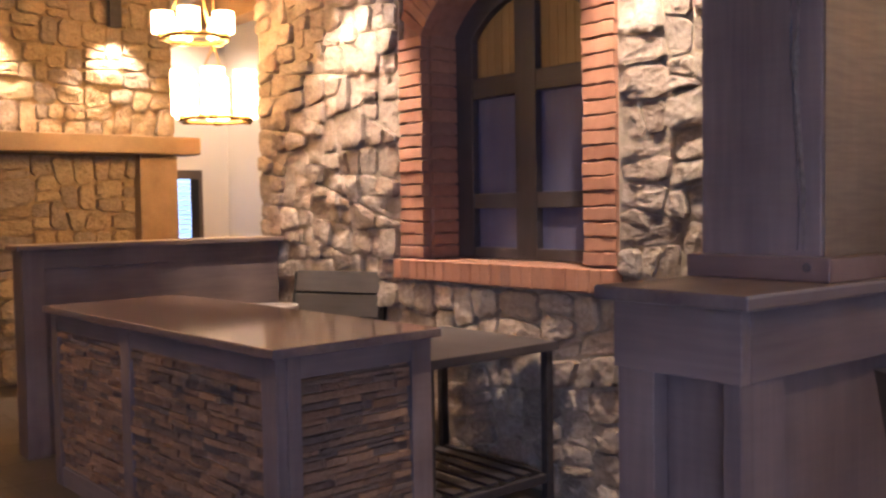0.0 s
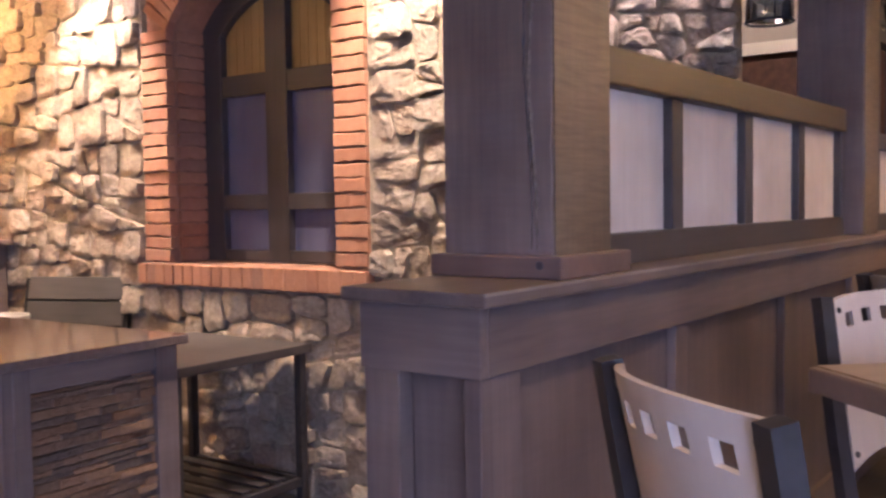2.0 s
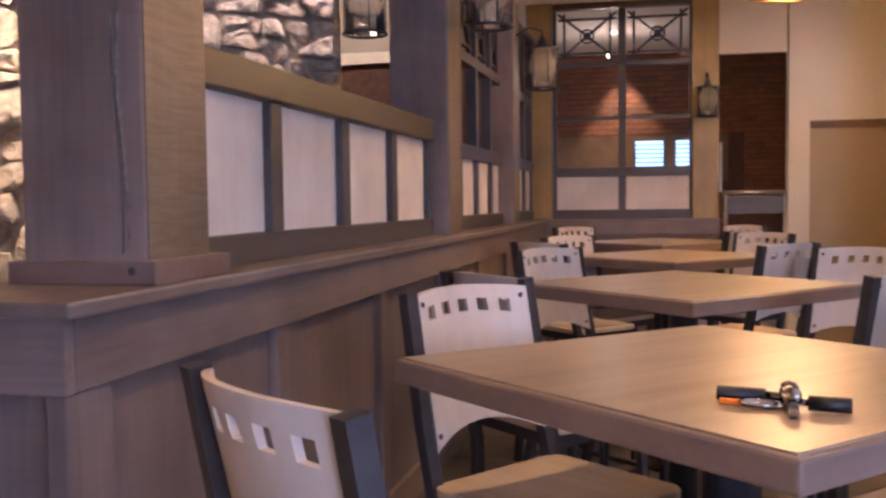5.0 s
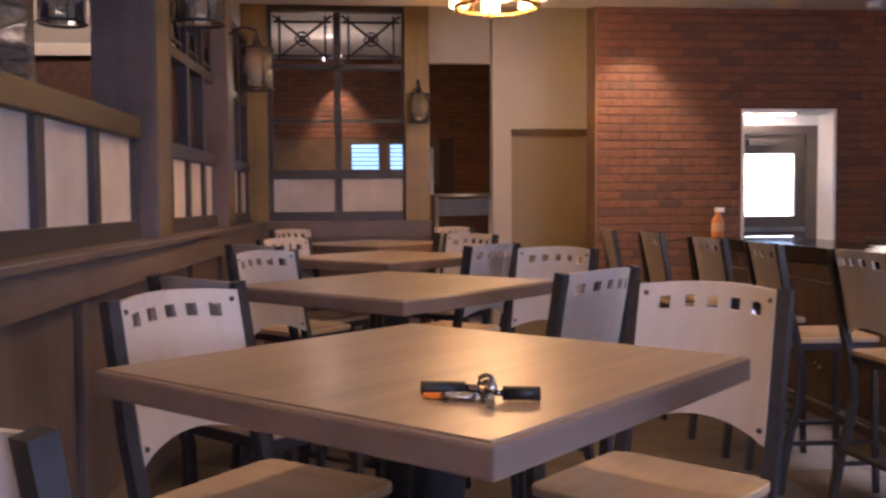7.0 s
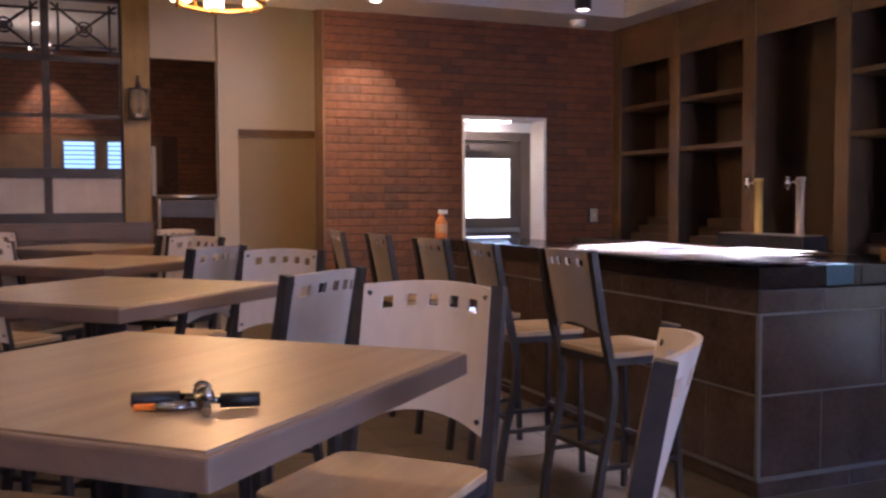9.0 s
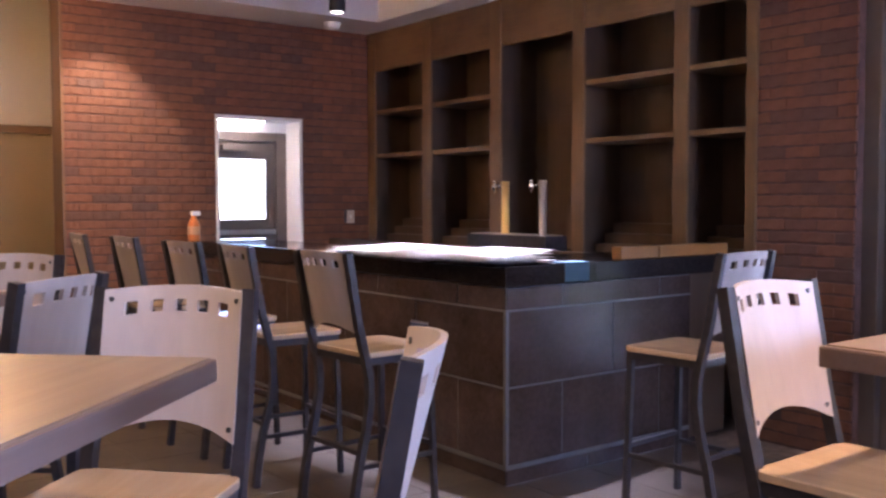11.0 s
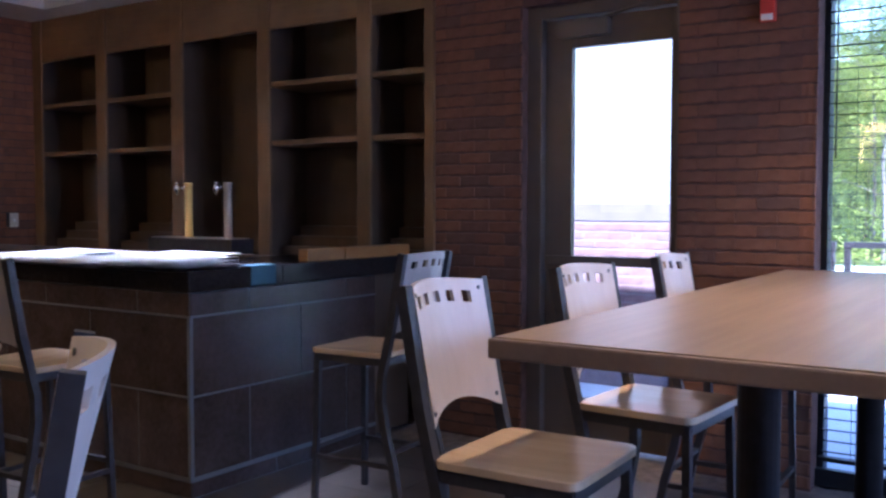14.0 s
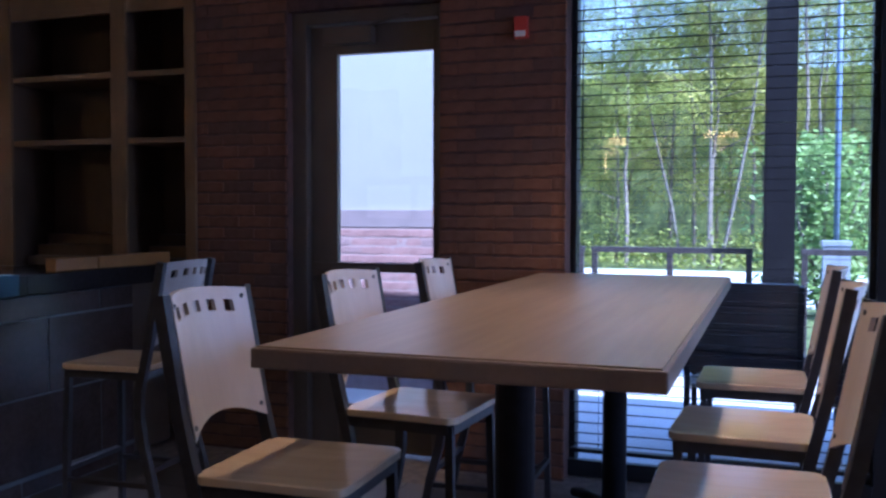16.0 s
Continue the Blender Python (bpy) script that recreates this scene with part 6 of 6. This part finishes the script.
def leaf_material(name, lo, hi):
    m, nt, b = material(name)
    geo = nt.nodes.new("ShaderNodeNewGeometry")
    c = ramp(nt, geo.outputs["Random Per Island"], [(0.0, lo), (1.0, hi)])
    link(nt, c, b.inputs["Base Color"])
    b.inputs["Roughness"].default_value = 0.55
    b.inputs["Transmission Weight"].default_value = 0.0
    tr = nt.nodes.new("ShaderNodeBsdfTranslucent")
    link(nt, c, tr.inputs["Color"])
    ms = nt.nodes.new("ShaderNodeMixShader")
    ms.inputs[0].default_value = 0.4
    out = nt.nodes["Material Output"]
    link(nt, b.outputs[0], ms.inputs[1])
    link(nt, tr.outputs[0], ms.inputs[2])
    link(nt, ms.outputs[0], out.inputs["Surface"])
    return m


M_LEAF = leaf_material("green_leaves", (0.07, 0.108, 0.018), (0.27, 0.31, 0.06))
M_LEAF2 = leaf_material("yellow_green_leaves", (0.14, 0.175, 0.026), (0.40, 0.40, 0.085))


def tree(x, y, high, crown, leaves, mat, bark, seed, low=0.15, girth=0.07):
    rnd = random.Random(seed)
    t = thing("tree", pose(x, y, -0.26), "slender woodland tree with light green leaves", "tree", "trees of the wood")
    bm = bmesh.new()
    path = [(rnd.gauss(0, 0.035) * k, rnd.gauss(0, 0.035) * k, high * k / 6) for k in range(7)]
    prev = None
    for k in range(6):
        r0, r1 = girth * (1 - k / 7), girth * (1 - (k + 1) / 7)
        a, b = Vector(path[k]), Vector(path[k + 1])
        ring = [[bm.verts.new((p.x + r * math.cos(i * math.pi / 3), p.y + r * math.sin(i * math.pi / 3), p.z)) for i in range(6)] for p, r in ((a, r0), (b, r1))]
        for i in range(6):
            bm.faces.new((ring[0][i], ring[0][(i + 1) % 6], ring[1][(i + 1) % 6], ring[1][i])).smooth = True
    tips = []
    for k in range(22):
        f = rnd.uniform(low, 0.98)
        j = min(5, int(f * 6))
        p = Vector(path[j]).lerp(Vector(path[j + 1]), f * 6 - j)
        a = rnd.uniform(0, 6.283)
        ln = crown * rnd.uniform(0.5, 1.0) * (1.15 - 0.6 * abs(f - 0.5))
        q = p + Vector((math.cos(a) * ln, math.sin(a) * ln, ln * rnd.uniform(0.1, 0.6)))
        tube(bm, [p, p.lerp(q, 0.5) + Vector((0, 0, 0.1)), q], 0.016, 4)
        tips += [p.lerp(q, s_) for s_ in (0.45, 0.7, 0.95)]
    part("trunk", bm, bark, t)
    verts, faces = [], []
    for k in range(leaves):
        c = rnd.choice(tips) + Vector((rnd.gauss(0, 0.38), rnd.gauss(0, 0.38), rnd.gauss(0, 0.28)))
        s_ = rnd.uniform(0.02, 0.052)
        u = Vector((rnd.gauss(0, 1), rnd.gauss(0, 1), rnd.gauss(0, 0.6))).normalized()
        v = u.orthogonal().normalized()
        n = len(verts)
        verts += [c - u * s_, c + v * s_ * 0.5, c + u * s_, c - v * s_ * 0.5]
        faces.append((n, n + 1, n + 2, n + 3))
    me = bpy.data.meshes.new("crown")
    me.from_pydata([tuple(v) for v in verts], [], faces)
    me.materials.append(mat)
    cr = new("crown", me)
    cr.parent = t
    return t


rnd = random.Random(77)
base_trees = [tree(0, 0, 10.5, 2.0, 15000, M_LEAF, M_BARK, 1, 0.12), tree(0, 0, 12.5, 1.7, 14000, M_LEAF, M_BARK, 2, 0.26), tree(0, 0, 7.5, 2.2, 16000, M_LEAF2, M_BARK, 3, 0.08)]
spots = []
for row, (x, n, span) in enumerate(((29.0, 11, 25), (32.0, 14, 30), (35.0, 17, 36), (39.5, 20, 43))):
    for k in range(n):
        spots.append((x + rnd.uniform(-1.2, 1.2), 1.5 - span / 2 + span * (k + 0.5) / n + rnd.uniform(-0.5, 0.5)))
for k, (x, y) in enumerate(spots):
    src = base_trees[k % 3]
    s_ = rnd.uniform(0.70, 0.90) if y > 0.13 * x else rnd.uniform(0.98, 1.15)   # lower growth to the north
    m = pose(x, y, -0.26, 0, 0, rnd.uniform(0, 360)) @ Matrix.Diagonal((1, 1, s_, 1))
    if k < 3:
        src.matrix_world = m
    else:
        copy_thing(src, m)
# trees that stand out at the edge of the wood
def edge_tree(x, y, high, low, seed, lean, label):
    t = tree(0, 0, high, 1.5, 9000, M_LEAF, M_BIRCH, seed, low, 0.058)
    t.matrix_world = pose(x, y, -0.26, lean, 0, 0)
    tagged(t, label, "tree")


edge_tree(28.2, 1.91, 15.5, 0.5, 11, 0.5, "tall straight pale-barked tree at the edge of the wood")
edge_tree(27.9, 1.56, 13.5, 0.55, 12, 10.8, "pale-barked tree leaning out from the edge of the wood")
edge_tree(28.8, 2.72, 11.0, 0.5, 13, -11.0, "thin pale-barked tree leaning at the edge of the wood")
edge_tree(28.6, -1.10, 15.0, 0.55, 14, 0.0, "straight pale-barked tree behind the utility cabinet")
bush = thing("bush", pose(15.5, -0.62, -0.26), "bright green leafy bush beside the drive", "bush")
rb = random.Random(19)
bm = bmesh.new()
for k in range(9):
    a, q = rb.uniform(0, 6.283), rb.uniform(0.3, 1.0)
    tube(bm, [(0, 0, 0), (0.3 * q * math.cos(a), 0.3 * q * math.sin(a), 0.9), (0.75 * q * math.cos(a), 0.75 * q * math.sin(a), 2.1)], 0.015, 5)
part("stem", bm, M_BARK, bush)
verts, faces = [], []
for k in range(5200):
    h = rb.uniform(0.25, 2.75)
    c = Vector((rb.gauss(0, 0.40), rb.gauss(0, 0.40), h)) * (1.0 if rb.random() < 0.8 else 1.06)
    u = Vector((rb.gauss(0, 1), rb.gauss(0, 1), rb.gauss(0, 0.5))).normalized()
    v, s_, n = u.orthogonal().normalized(), rb.uniform(0.03, 0.075), len(verts)
    verts += [c - u * s_, c + v * s_ * 0.5, c + u * s_, c - v * s_ * 0.5]
    faces.append((n, n + 1, n + 2, n + 3))
me = bpy.data.meshes.new("foliage")
me.from_pydata([tuple(v) for v in verts], [], faces)
me.materials.append(leaf_material("bright_bush_leaves", (0.075, 0.14, 0.03), (0.19, 0.29, 0.085)))
new("foliage", me).parent = bush
lp = thing("lamp_post", pose(13.0, -0.71, -0.26), "slim blue-grey steel post beside the drive", "post")
part("shaft", tube(bmesh.new(), [(0, 0, 0), (0, 0, 6.5)], 0.035, 10), plain("blue_grey_paint", (0.07, 0.105, 0.17), 0.6), lp)
part("base_plate", bx(-0.12, 0.12, -0.12, 0.12, 0, 0.03), M_IRON, lp)
# undergrowth
verts, faces = [], []
for k in range(34000):
    x, y = rnd.uniform(26.4, 36), rnd.uniform(-20, 22)
    z = -0.2 + abs(rnd.gauss(0, 0.6)) * (0.5 + 0.5 * math.sin(x * 1.7 + y * 2.1) ** 2)
    s_ = rnd.uniform(0.03, 0.085)
    u = Vector((rnd.gauss(0, 1), rnd.gauss(0, 1), rnd.gauss(0, 0.6))).normalized()
    v = u.orthogonal().normalized()
    c = Vector((x, y, z))
    n = len(verts)
    verts += [c - u * s_, c + v * s_ * 0.5, c + u * s_, c - v * s_ * 0.5]
    faces.append((n, n + 1, n + 2, n + 3))
me = bpy.data.meshes.new("undergrowth")
me.from_pydata([tuple(v) for v in verts], [], faces)
me.materials.append(M_LEAF)
tagged(new("undergrowth", me), "low green undergrowth at the edge of the wood", "undergrowth", kind="stuff")
# backdrop colour: the dimness deep in the wood is painted as dark patches
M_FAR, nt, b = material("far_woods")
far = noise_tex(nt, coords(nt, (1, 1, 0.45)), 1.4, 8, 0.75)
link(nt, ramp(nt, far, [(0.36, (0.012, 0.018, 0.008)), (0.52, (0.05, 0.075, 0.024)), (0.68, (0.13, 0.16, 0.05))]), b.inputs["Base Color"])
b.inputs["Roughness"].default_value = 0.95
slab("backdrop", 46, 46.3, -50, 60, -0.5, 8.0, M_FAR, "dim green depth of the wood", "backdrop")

# ---------------------------------------------------------------- bricks and floor tiles


def island_brick(name, stops):
    m, nt, b = material(name)
    geo = nt.nodes.new("ShaderNodeNewGeometry")
    c = ramp(nt, geo.outputs["Random Per Island"], stops)
    n = noise_tex(nt, coords(nt), 14, 4)
    link(nt, mix(nt, 0.6, c, ramp(nt, n, [(0.3, (0.6, 0.55, 0.52)), (0.65, (1.0, 1.0, 1.0))]), "MULTIPLY"), b.inputs["Base Color"])
    b.inputs["Roughness"].default_value = 0.88
    bump(nt, b, n, 0.4, 0.006)
    return m


M_BRICK_REST = island_brick("red_brick_rest", [(0.0, (0.19, 0.080, 0.040)), (0.4, (0.245, 0.102, 0.047)), (0.75, (0.21, 0.088, 0.044)), (1.0, (0.15, 0.070, 0.043))])
find = bpy.data.objects
brick_field(find["wall_north_1"], pose(1.995, YB + 0.012, 0.03), 2.725, 2.92, M_BRICK, M_BRICK_REST, [(1.205, 2.015, -1, 2.085)], 300, (0.6, 1.9), seed=1)
brick_field(find["wall_east_1"], pose(W + 0.012, 3.24, 0.0, 0, 0, -90), 0.62, 2.93, M_BRICK, M_BRICK_REST, seed=2)
brick_field(find["wall_east_2"], pose(W + 0.012, 1.70, 0.0, 0, 0, -90), 0.68, 2.93, M_BRICK, M_BRICK_REST, seed=3)
brick_field(find["wall_east_1"], pose(W, 2.632, 0.0), 0.12, 2.5, M_BRICK, M_BRICK_REST, seed=4)
brick_field(find["wall_east_2"], pose(W, 1.032, 0.0), 0.12, 2.6, M_BRICK, M_BRICK_REST, seed=5)
brick_field(find["wall_far_room"], pose(-1.6, 12.3, 1.2), 3.6, 2.1, M_BRICK, M_BRICK_REST, [(0.0, 3.0, -1, 1.0)], 150, (1.5, 1.3), seed=6)
brick_field(find["wall_patio_1"], pose(6.75, 3.9, 0.23, 0, 0, -90), 1.8, 1.03, M_PINK_BRICK, M_BRICK_REST, depth=0.0025, seed=7)

floor = find["floor"]
fl = finish("tile", bx(0, 0.447, 0, 0.447, -0.012, 0.0, bev=0.0015), M_FLOOR)
nt_ = 0
rest = bmesh.new()
for i in range(-3, 12):
    for j in range(-2, 19):
        x, y = -1.0 + 0.45 * i, -0.5 + 0.45 * j
        if x < 2.7 and nt_ < 300:
            piece("tile", fl, floor, Matrix.Translation((x, y, 0)))
            nt_ += 1
        else:
            box(rest, x, x + 0.447, y, y + 0.447, -0.012, 0.0)
for i in range(-21, 14):
    for j in range(-7, -2):
        x, y = -1.0 + 0.45 * i, -0.5 + 0.45 * j
        if x + 0.447 < 4.82:
            box(rest, x, x + 0.447, y, y + 0.447, -0.012, 0.0)
for i in range(0, 17):
    for j in range(-2, 12):
        x, y = -2.35 - 0.45 * (i + 1), -0.5 + 0.45 * j
        box(rest, x, x + 0.447, y, y + 0.447, -0.012, 0.0)
ob = part("floor_tiles", rest, M_FLOOR, floor)
ob["kind"] = "stuff"
